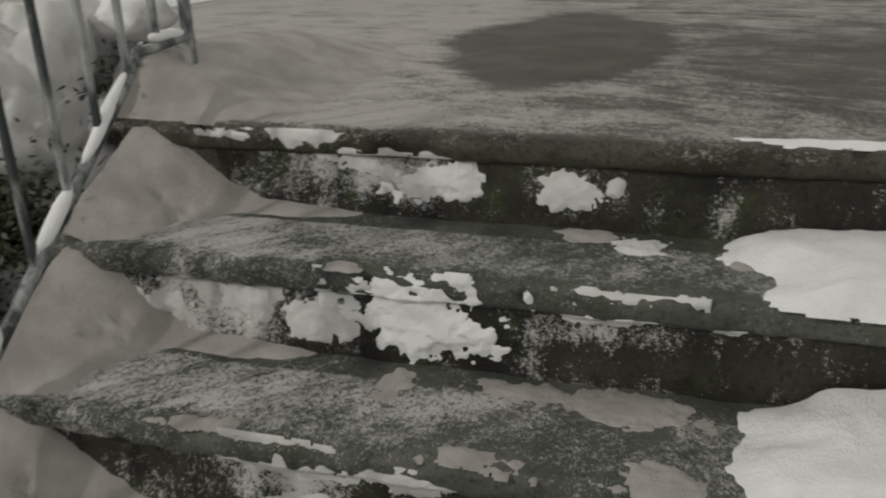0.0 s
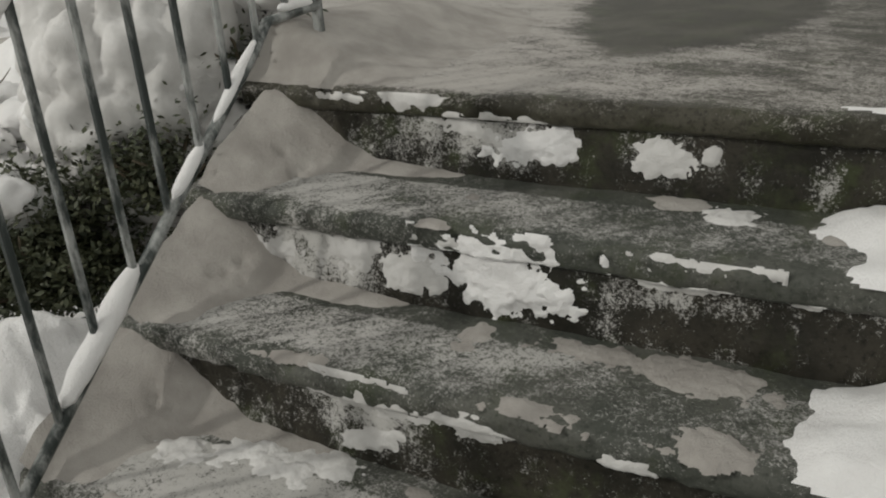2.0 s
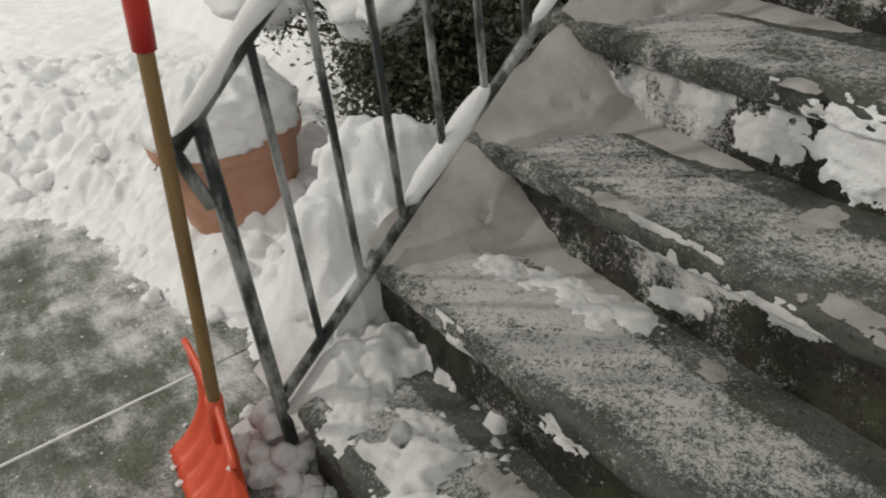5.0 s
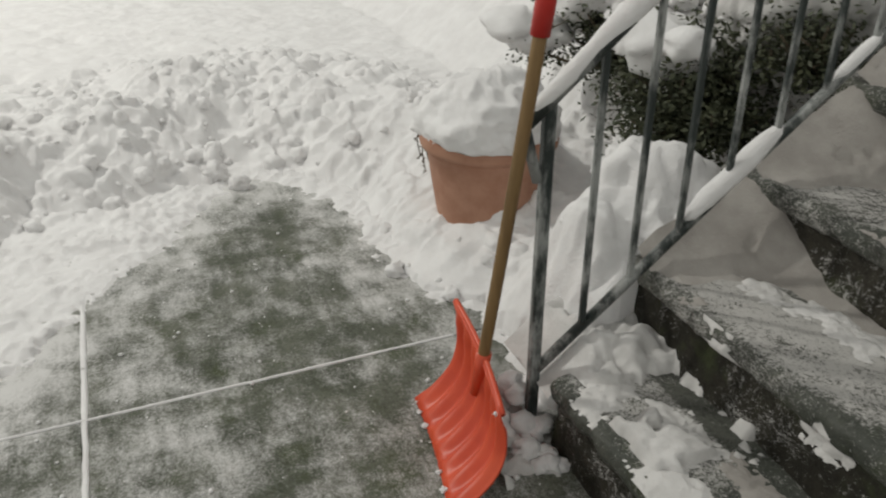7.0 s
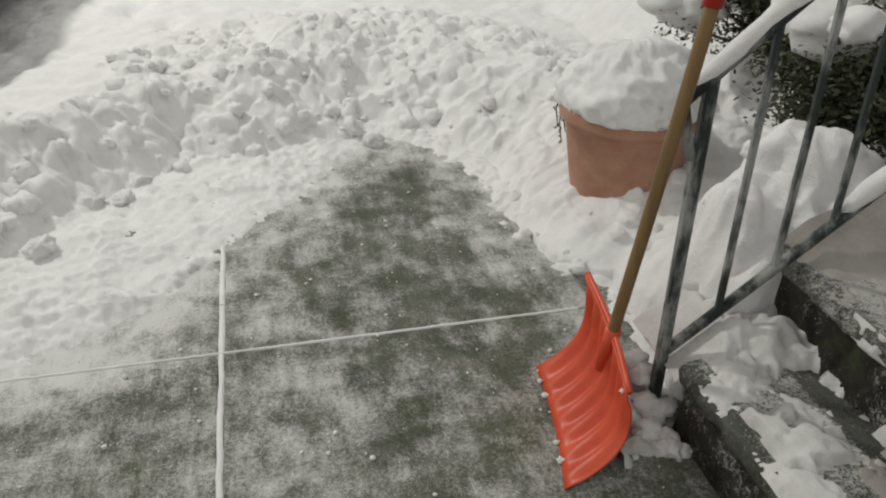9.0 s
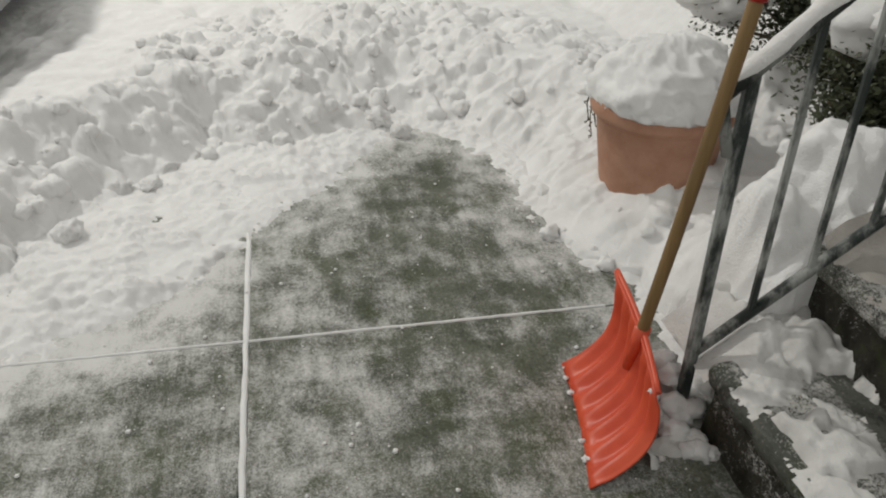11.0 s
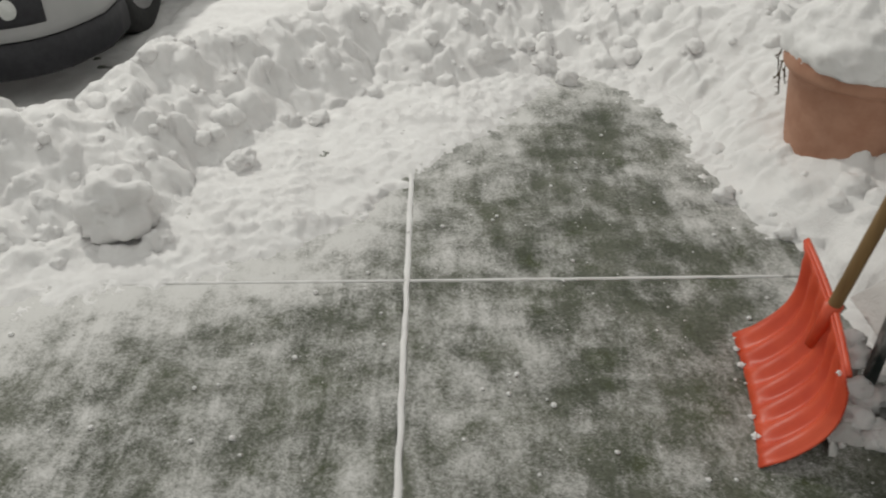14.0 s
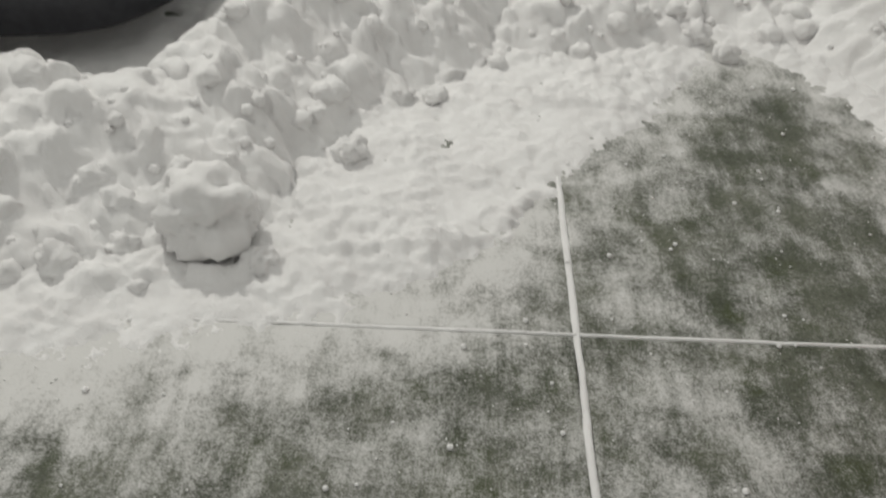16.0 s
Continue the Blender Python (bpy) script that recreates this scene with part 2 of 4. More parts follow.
FOOT = [(-1.25, -4.2), (-1.36, -2.3), (-1.50, -1.62), (-1.64, -1.32), (-1.72, -1.10), (-1.98, -1.13), (-2.16, -1.0), (-2.42, -0.76), (-2.61, -0.58), (-2.65, -0.35),
        (-2.72, -0.02), (-2.86, 0.08), (-2.64, 0.30), (-2.38, 0.46), (-1.96, 0.46), (-1.67, 0.51), (-1.52, 0.63), (-1.25, 0.62), (-1.06, 0.55)]
SCRAPED = [(-1.10, -2.6), (-1.22, -1.9), (-1.28, -1.5), (-1.35, -1.25), (-1.44, -1.0), (-1.54, -0.78), (-1.72, -0.60), (-1.96, -0.47), (-2.20, -0.22), (-2.46, -0.06), (-2.62, 0.06)]
EDGE = FOOT + [(-1.02, 0.60), (-1.04, 1.0), (-1.08, 1.35), (-1.10, 1.7), (-1.10, 4.4), (-7.5, 4.4), (-7.5, -4.6), (-1.25, -4.6)]


def inside(X, Y, poly):
    hit = np.zeros(X.shape, bool)
    for (x0, y0), (x1, y1) in zip(poly, poly[1:] + poly[:1]):
        cross = ((y0 > Y) != (y1 > Y)) & (X < (x1 - x0) * (Y - y0) / (y1 - y0 + 1e-12) + x0)
        hit ^= cross
    return hit


def far_from(X, Y, line):
    d = np.full(X.shape, 1e9)
    for (x0, y0), (x1, y1) in zip(line, line[1:]):
        dx, dy = x1 - x0, y1 - y0
        t = np.clip(((X - x0) * dx + (Y - y0) * dy) / (dx * dx + dy * dy), 0, 1)
        d = np.minimum(d, np.hypot(X - x0 - t * dx, Y - y0 - t * dy))
    return d


def with_cover(ob, func):
    """Stores how thickly snow lies on each point of a mesh."""
    me = ob.data
    co = np.empty(len(me.vertices) * 3)
    me.vertices.foreach_get("co", co)
    co = co.reshape(-1, 3)
    a = me.attributes.new("cover", "FLOAT", "POINT")
    a.data.foreach_set("value", np.clip(func(co[:, 0], co[:, 1], co[:, 2]), 0, 1).astype(np.float32))
    return ob


def paving_cover(x, y, z):
    d = far_from(x, y, FOOT)
    near = (1 - ramp(d, 0.0, 0.35)) * (1 - 0.35 * ramp(y, -0.05, 0.15))
    film = (1 - ramp(far_from(x, y, SCRAPED), 0.0, 0.30)) * (0.60 + 0.40 * ramp(-y, 0.35, 0.8))
    bare = np.exp(-(((x + 2.20) / 0.42) ** 2 + ((y - 0.10) / 0.24) ** 2)) * 0.16 + 0.03 * np.exp(-(((x + 1.65) / 0.35) ** 2 + ((y + 0.05) / 0.28) ** 2))
    heap = 0.04 * np.exp(-(((x + 0.95) / 0.30) ** 2 + ((y + 0.10) / 0.35) ** 2)) + 0.05 * np.exp(-(((x + 0.7) / 0.5) ** 2 + ((y + 1.1) / 0.5) ** 2))
    return 0.445 + 0.32 * near + 0.34 * film - bare + heap - 0.09 * ramp(y, -0.35, 0.05) * ramp(x, -1.9, -1.5)


pavement = tagged(new("pavement"), "wet concrete paving scraped clear of snow", "pavement", "", "structure")
JX, JY, GAP, SEAM = -1.418, -0.471, 0.0130, 0.006
for sx in ((-3.4, JX - SEAM / 2), (JX + SEAM / 2, 1.6)):
    for sy in ((-3.2, JY - GAP / 2), (JY + GAP / 2, NOSE[0] + 0.1)):
        nx, ny = int((sx[1] - sx[0]) / 0.05), int((sy[1] - sy[0]) / 0.05)
        bm = box(sx[1] - sx[0], sy[1] - sy[0], 0.08, 0.006, 2)
        bmesh.ops.translate(bm, verts=bm.verts, vec=((sx[0] + sx[1]) / 2, (sy[0] + sy[1]) / 2, -0.04))
        for axis, lo, n in ((0, sx[0], nx), (1, sy[0], ny)):
            for k in range(1, n):
                p, nrm = [0, 0, 0], [0, 0, 0]
                p[axis], nrm[axis] = lo + 0.05 * k, 1
                if k % 2 == 0:
                    bmesh.ops.bisect_plane(bm, geom=list(bm.verts) + list(bm.edges) + list(bm.faces), plane_co=p, plane_no=nrm)
        with_cover(part("slab", bm, PAVING, pavement, "", False), paving_cover)


def joint(a, b, axis, half, seed):
    """Packed snow in the groove between two slabs, thinning out at both ends."""
    n = int((b - a) / 0.010)
    s = np.linspace(a, b, n)
    X, W = np.meshgrid(s, np.linspace(-1, 1, 7))
    wide = half * (0.85 + 0.5 * fbm(X, X * 0 + seed, 0.05, seed)) * ramp(X, a - 0.02, a + 0.12)
    side = W * wide + 0.004 * (fbm(X, X * 0 + 3, 0.07, seed + 4) - 0.5)
    Z = 0.0028 * (1 - np.abs(W) ** 2) - 0.002 * (np.abs(W) > 0.9) + 0.003 * (fbm(X, W * 0.01, 0.02, seed) - 0.4)
    if axis == "x":
        return sheet("joint_snow", X, JY + side, Z, np.ones_like(X, bool), SNOW, "white snow packed in a paving joint")
    return sheet("joint_snow", JX + side, X, Z, np.ones_like(X, bool), SNOW, "white snow packed in a paving joint")


joint(-2.02, 1.2, "x", 0.0070, 5)
joint(-3.1, 0.48, "y", 0.0042, 9)

# ---- the thrown-up snow bank ----
STEP = 0.0092
X, Y = np.meshgrid(np.arange(-6.4, -1.0, STEP), np.arange(-4.2, 4.2, STEP))
within = inside(X, Y, EDGE)
dist = far_from(X, Y, FOOT) * np.where(within, 1, -1)
dist = dist + 0.10 * (fbm(X, Y, 0.22, 3) - 0.5)
ridge = 0.15 + 0.11 * fbm(X, Y, 0.6, 11)
base = ridge * ramp(dist, -0.02, 0.42)
field = 0.10 + 0.06 * fbm(X, Y, 1.1, 21)
base = base * (1 - ramp(dist, 0.6, 1.2)) + field * ramp(dist, 0.6, 1.2)
nearcar = ramp(-Y + 0.20 * (fbm(X, Y, 0.2, 9) - 0.5) , 1.36, 1.66) * ramp(-X + 0.12 * (fbm(X, Y, 0.15, 10) - 0.5), 2.02, 2.28)
base = base * (1 - nearcar) + (0.012 + 0.01 * fbm(X, Y, 0.5, 8)) * nearcar
calm = ramp(-Y + 0.16 * (fbm(X, Y, 0.2, 12) - 0.5) + 0.66 * ramp(-X, 2.15, 2.95), 1.42, 1.64) * ramp(-X, 2.0, 2.3)
slope = (1 - 0.24 * ramp(Y, 0.85, 1.15)) * np.clip(0.11 + 0.66 * (Y - 0.51), 0.10, 0.92)
mound = slope * np.exp(-(np.clip(-1.12 - X, 0, 9) / 0.30) ** 2)
garden = ramp(Y, 0.95, 1.9) * (0.42 + 0.52 * ramp(Y, 1.1, 1.9)) * (1 - 0.45 * ramp(-X, 2.2, 3.2)) + 0.10 * fbm(X, Y, 0.35, 77) * ramp(Y, 1.0, 1.4)
mound = mound + 0.24 * np.exp(-(((X + 1.30) / 0.16) ** 2 + ((Y - 0.93) / 0.20) ** 2)) + 0.10 * np.exp(-(((X + 1.22) / 0.09) ** 2 + ((Y - 0.72) / 0.10) ** 2))
base = np.maximum(base, np.where(Y > 0.5, np.maximum(mound * ramp(Y, 0.5, 0.72), garden), 0))
base = np.where(Y > 1.55, np.minimum(base, 0.92 + 0.75 * np.clip(-1.14 - X, 0, 9)), base)
potdip = np.exp(-(((X + 1.72) / 0.18) ** 2 + ((Y - 0.72) / 0.2) ** 2))
base = base * (1 - 0.12 * potdip) + 0.06 * np.exp(-(((X + 1.76) / 0.20) ** 2 + ((Y - 0.68) / 0.20) ** 2))
H = base + 0.045 * (fbm(X, Y, 0.16, 31) - 0.5) * ramp(dist, 0.0, 0.12) + 0.012 * (fbm(X, Y, 0.05, 41) - 0.5) * ramp(dist, 0, 0.1)
rng = np.random.default_rng(4)
rubble = ramp(dist, -0.02, 0.03) * (1 - ramp(dist, 0.75, 1.5)) * (1 - calm) * (1 - nearcar) * (1 - 0.35 * ramp(Y, 0.45, 0.7))
count = 0
B0 = H.copy()
while count < 5000:
    cx, cy = rng.uniform(-5.2, -1.05), rng.uniform(-3.6, 2.0)
    i, j = int((cy + 4.2) / STEP), int((cx + 6.4) / STEP)
    count += 1
    if rng.uniform() > rubble[i, j]:
        continue
    r = 0.012 + 0.048 * rng.uniform() ** 2.8
    w = int(r * 1.5 / STEP) + 2
    a, b, c, d = max(i - w, 0), i + w + 1, max(j - w, 0), j + w + 1
    xs, ys = X[a:b, c:d] - cx, Y[a:b, c:d] - cy
    th, st = rng.uniform(0, 3.14), rng.uniform(0.75, 1.3)
    u, v = (xs * math.cos(th) + ys * math.sin(th)) * st, (ys * math.cos(th) - xs * math.sin(th)) / st
    rr = np.hypot(u, v) * (0.62 + 0.55 * vnoise(xs / r * 1.5 + count, ys / r * 1.5, count) + 0.35 * vnoise(xs / r * 4 + count, ys / r * 4, count))
    cap = np.sqrt(np.clip(1 - (rr / r) ** 2, 0, 1)) * r * rng.uniform(0.5, 0.9) - 0.12 * r
    H[a:b, c:d] = np.where(rr < r, np.maximum(H[a:b, c:d], 0.35 * B0[i, j] + 0.65 * B0[a:b, c:d] + cap), H[a:b, c:d])
# two trodden hollows in the field and two narrow tyre-side furrows
for hx, hy, hr in ((-4.1, -0.75, 0.10), (-4.5, -0.95, 0.12), (-3.7, -1.35, 0.08), (-4.9, -0.5, 0.1)):
    H -= 0.05 * np.exp(-(((X - hx) / hr) ** 2 + ((Y - hy) / (hr * 0.6)) ** 2))
wx = X + 0.030 * (fbm(X, Y, 0.10, 45) - 0.5)
wy = Y + 0.030 * (fbm(X, Y, 0.10, 47) - 0.5)
crowd = ramp(fbm(X, Y, 0.30, 48), 0.30, 0.62)
patchy = ramp(fbm(X, Y, 0.16, 49), 0.36, 0.62)
lumps = 0.062 * crowd * knobs(wx, wy, 0.15, 1) + 0.030 * patchy * knobs(wx, wy, 0.075, 2) + (0.004 + 0.009 * patchy) * knobs(wx, wy, 0.034, 3)
H += lumps * (0.10 + 0.90 * rubble) * ramp(dist, 0, 0.10) * (1 - nearcar)
chunky = np.exp(-((X + 1.28) / 0.24) ** 2) * ramp(Y, 0.55, 0.75) * (1 - ramp(Y, 0.95, 1.2))
H += chunky * (0.075 * knobs(wx, wy, 0.19, 8) + 0.025 * knobs(wx, wy, 0.08, 9) - 0.04)
H = np.where((X > -1.09) & (Y > 0.55) & (Y < 1.5), np.minimum(H, 0.225 + 0.815 * (Y - 0.616)), H)
keep = (dist > -0.01) & (H > 0.003) & ~((Y > 2.12) & (X > -2.6))
loosen = 0.6 * rubble * keep
XB = X + loosen * (0.030 * (vnoise(X / 0.05, Y / 0.05, 91) - 0.5) + 0.020 * (vnoise(X / 0.022, Y / 0.022, 92) - 0.5))
YB = Y + loosen * (0.030 * (vnoise(X / 0.05, Y / 0.05, 93) - 0.5) + 0.020 * (vnoise(X / 0.022, Y / 0.022, 94) - 0.5))
snow_bank = sheet("snow_bank", XB, YB, np.where(keep, H, -0.01), keep, SNOW, "bank of fresh white shovelled snow full of clods", "snow bank")

# thin rough layer left by the shovel, between bank and bare paving
X2, Y2 = np.meshgrid(np.arange(-3.0, -0.95, 0.008), np.arange(-2.6, 0.75, 0.008))
d2 = far_from(X2, Y2, FOOT) * np.where(inside(X2, Y2, EDGE), 1, -1)
between = inside(X2, Y2, FOOT[1:11] + SCRAPED[::-1])
thin = far_from(X2, Y2, SCRAPED) * np.where(between, 1, -1)
thin = np.maximum(thin, d2 + 0.05)
thin = thin + 0.10 * (fbm(X2, Y2, 0.16, 51) - 0.5) + 0.09 * (fbm(X2, Y2, 0.035, 57) - 0.5)
body = ramp(thin, 0.0, 0.09)
H2 = 0.007 * body + 0.016 * (fbm(X2, Y2, 0.07, 61) - 0.5) * body + 0.013 * (fbm(X2, Y2, 0.022, 63) - 0.45) * ramp(thin, -0.02, 0.03)
H2 = H2 + ramp(fbm(X2, Y2, 0.14, 66), 0.36, 0.60) * (0.016 * knobs(X2, Y2, 0.045, 6) + 0.010 * knobs(X2, Y2, 0.020, 7)) * body
lip_at = far_from(X2, Y2, [(-1.50, -1.5), (-1.56, -1.2), (-1.63, -1.0), (-1.66, -0.8), (-1.72, -0.62), (-1.90, -0.52)]) + 0.06 * (fbm(X2, Y2, 0.07, 72) - 0.5)
lip = 0.022 * np.exp(-(lip_at / 0.022) ** 2) * ramp(fbm(X2, Y2, 0.10, 71), 0.30, 0.6)
H2 = H2 + lip
k2 = (thin > -0.01) & (H2 > 0.0012) & (d2 < 0.14)
sheet("scraped_snow", X2, Y2, np.where(k2, H2, -0.003), k2, SNOW, "thin rough layer of scraped snow on the paving")

# ---- the steps ----
stairs = tagged(new("stairs"), "five wet concrete steps thinly covered with snow", "stairs", "", "structure")


def tread_cover(x, y, z):
    left = 1 - ramp(x, -0.95, -0.35)
    bare = np.exp(-(((x - 0.03) / 0.30) ** 2)) * 0.26
    front = np.min(np.stack([np.where(y >= n - 0.06, y - n, 9.0) for n in NOSE]), axis=0)
    edge = 0.012 + 0.05 * fbm(x, y * 0 + np.floor(z * 9), 0.11, 23)
    back = ramp(front, 0.17, 0.25) * (1 - ramp(x, -0.7, -0.1))
    return 0.50 + 0.12 * (1 - ramp(z, 0.38, 0.50)) - 0.24 * (1 - ramp(z, 0.20, 0.30)) + 0.16 * left + 0.16 * back - bare + 0.10 * ramp(x, 0.15, 0.4) - 0.38 * (1 - ramp(front, edge * 0.2, edge * 1.6))


def landing_cover(x, y, z):
    wx, wy = x + 0.16 * (fbm(x, y, 0.3, 27) - 0.5), y + 0.5 * (fbm(x, y, 0.4, 28) - 0.5)
    wet = 1.0 * (1 - ramp((((wx + 0.33) / 0.36) ** 2 + ((wy - 3.05) / 0.85) ** 2), 0.15, 1.5))
    wet2 = np.exp(-(((x - 0.75) / 0.7) ** 2 + ((y - 2.6) / 0.8) ** 2)) * 0.30
    left = (1 - ramp(x, -0.9, -0.1)) * 0.22
    edge = 0.02 + 0.05 * fbm(x, y * 0, 0.11, 24)
    return 0.56 + left - wet - wet2 - 0.40 * (1 - ramp(y - NOSE[4], edge * 0.3, edge * 1.3)) - 0.2 * (z < 0.875)


def grid_block(x0, x1, y0, y1, z0, z1, cut, bevel):
    bm = box(x1 - x0, y1 - y0, z1 - z0, bevel, 2)
    bmesh.ops.translate(bm, verts=bm.verts, vec=((x0 + x1) / 2, (y0 + y1) / 2, (z0 + z1) / 2))
    for axis, a, b in ((0, x0, x1), (1, y0, y1)):
        n = int((b - a) / cut)
        for k in range(1, n):
            p, q = [0, 0, 0], [0, 0, 0]
            p[axis], q[axis] = a + (b - a) * k / n, 1
            bmesh.ops.bisect_plane(bm, geom=list(bm.verts) + list(bm.edges) + list(bm.faces), plane_co=p, plane_no=q)
    return bm


def swept(xs, profile, wear):
    """A block along x from a (y, z) outline; wear(x, y, z) gives the shift of each point in y and z."""
    prof = np.array(profile)
    Xg, K = np.meshgrid(xs, np.arange(len(prof)))
    Yg, Zg = prof[:, 0][K], prof[:, 1][K]
    dy, dz = wear(Xg, Yg, Zg)
    nr, nx = Xg.shape
    co = np.stack([Xg, Yg + dy, Zg + dz], -1).reshape(-1, 3)
    idx = np.arange(nr * nx).reshape(nr, nx)
    rows = np.stack([idx[:-1, :-1], idx[:-1, 1:], idx[1:, 1:], idx[1:, :-1]], -1).reshape(-1, 4)
    bm = bmesh.new()
    vs = [bm.verts.new(c) for c in co.tolist()]
    for q in rows.tolist():
        bm.faces.new([vs[k] for k in q])
    for col in (0, nx - 1):
        bm.faces.new([vs[k * nx + col] for k in range(nr)])
    bmesh.ops.recalc_face_normals(bm, faces=bm.faces)
    return bm


def riser_face(k, x, z):
    """Where the front of riser k, or of the nose over it, lies."""
    top = RISE * (k + 1)
    face = NOSE[k] + 0.022 - 0.020 * (top - 0.050 - z) / (RISE - 0.01)
    return np.where(z > top - 0.052, NOSE[k] + 0.004, face + riser_wear(400 + 5 * k)(x, z, z)[0])


def tread_face(k, x, y):
    return RISE * (k + 1) + tread_wear(300 + 7 * k, NOSE[k])(x, y, y * 0 + RISE * (k + 1))[1]


def tread_wear(seed, y):
    def wear(X, Y, Z):
        front = 1 - ramp(Y - y, 0.0, 0.05)
        chip = 0.016 * (fbm(X, X * 0, 0.16, seed) - 0.5) + 0.014 * (fbm(X, Z * 3, 0.030, seed + 1) - 0.5)
        chip = chip + 0.018 * ramp(fbm(X, Z, 0.07, seed + 2), 0.62, 0.80)
        flat = 0.008 * (fbm(X, Y, 0.10, seed + 3) - 0.5) + 0.003 * (fbm(X, Y, 0.025, seed + 4) - 0.5)
        return front * chip, flat - front * 0.5 * np.abs(chip)
    return wear


def riser_wear(seed):
    def wear(X, Y, Z):
        return 0.014 * (fbm(X, Z, 0.09, seed) - 0.5) + 0.008 * (fbm(X, Z, 0.025, seed + 1) - 0.5), 0.0 * Z
    return wear


SMEARS = ((3, -0.74, 0.20, 0.11), (4, -0.50, 0.22, 0.06), (2, -0.50, 0.16, 0.06), (4, -0.11, 0.09, 0.05), (3, 0.02, 0.14, 0.03))


def riser_cover(k):
    def cover(x, y, z):
        mid = RISE * k + 0.10
        out = 0.25 + 0.10 * (1 - ramp(x, -0.7, -0.2))
        for step_no, cx, rx, rz in SMEARS:
            if step_no == k:
                out = out + 0.36 * np.exp(-(((x - cx) / rx) ** 2) ** 1.5 - (((z - mid) / rz) ** 2) ** 1.5)
        return out
    return cover


def tread_outline(y, top, depth, n_back):
    back = [(y + depth - (depth - 0.06) * k / n_back, top) for k in range(n_back + 1)]
    nose = [(y + 0.045, top), (y + 0.03, top), (y + 0.018, top - 0.001), (y + 0.009, top - 0.004), (y + 0.003, top - 0.010), (y, top - 0.018), (y, top - 0.028), (y + 0.001, top - 0.038), (y + 0.004, top - 0.047), (y + 0.012, top - 0.054)]
    return back + nose + [(y + 0.06, top - 0.056), (y + depth, top - 0.056)]


xs = np.concatenate([np.arange(LEFT, 0.75, 0.010), np.linspace(0.75, RIGHT, 40)])
for k, y in enumerate(NOSE):
    top = RISE * (k + 1)
    last = k == len(NOSE) - 1
    depth = (NOSE[k + 1] - y + 0.05) if not last else BACK - y
    step = new("step")
    step.parent = stairs
    step["label"] = "concrete landing slab" if last else "concrete step"
    here = xs if k else xs[xs > -0.94]
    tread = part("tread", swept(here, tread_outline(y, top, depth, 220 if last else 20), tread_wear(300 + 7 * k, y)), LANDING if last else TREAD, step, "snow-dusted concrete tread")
    with_cover(tread, landing_cover if last else tread_cover)
    face = [(y + 0.25, top - 0.050)] + [(y + 0.022 - 0.020 * j / 13, top - 0.050 - (RISE - 0.01) * j / 13) for j in range(14)] + [(y + 0.25, top - RISE - 0.05)]
    # riser colour holds both the wet and the shade under the nose
    riser = part("riser", swept(here[here > here[0] + 0.008], face, riser_wear(400 + 5 * k)), RISER, step, "wet concrete riser, darkened in colour for shade")
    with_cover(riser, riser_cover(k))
wing = part("landing_wing", grid_block(-2.7, LEFT - 0.003, 2.02, BACK, 0.0, 0.897, 0.12, 0.012), LANDING, stairs, "snow-dusted concrete beside the landing")
with_cover(wing, lambda x, y, z: 0.80 + 0 * x)


# ---- snow lying on the steps ----
def patch(u0, u1, v0, v1, plane, k, thick, seed, group, mat=None):
    """An uneven flake of snow about u0..u1 by v0..v1 on step k: on its tread (plane 'z') or stuck to its riser (plane 'y')."""
    cu, cv, ru, rv = (u0 + u1) / 2, (v0 + v1) / 2, (u1 - u0) / 2, (v1 - v0) / 2
    us, vs = np.meshgrid(np.linspace(-1.7, 1.7, int(min(max(3.4 * ru / 0.004, 16), 130))), np.linspace(-1.7, 1.7, int(min(max(3.4 * rv / 0.004, 16), 90))))
    uu, vv = us * ru, vs * rv
    e = 1 - (np.abs(us) ** 2.6 + np.abs(vs) ** 2.6) ** (1 / 2.6)
    e = 0.9 * e + 1.7 * (fbm(uu * 0.7 + seed, vv + seed * 2, 0.06, seed, 3) - 0.5) + 1.1 * (fbm(uu + seed, vv, 0.016, seed + 7, 3) - 0.5)
    e = np.where(np.maximum(np.abs(us), np.abs(vs)) > 1.6, -1, e)
    h = 0.45 * thick * np.clip(1.4 * e, -0.6, 1) * (0.8 + 0.4 * fbm(uu, vv, 0.03, seed + 3))
    keep = e > -0.3
    if plane == "z":
        ob = sheet("snow_patch", cu + uu, cv + vv, tread_face(k, cu + uu, cv + vv) + h, keep, mat or SNOW, "white patch of snow lying on a concrete tread", "snow patch", "")
    else:
        ob = sheet("snow_patch", cu + uu, riser_face(k, cu + uu, cv + vv) - h, cv + vv, keep, mat or SNOW, "white patch of snow stuck to a dark riser", "snow patch", "")
    return tagged(ob, "", "", group)


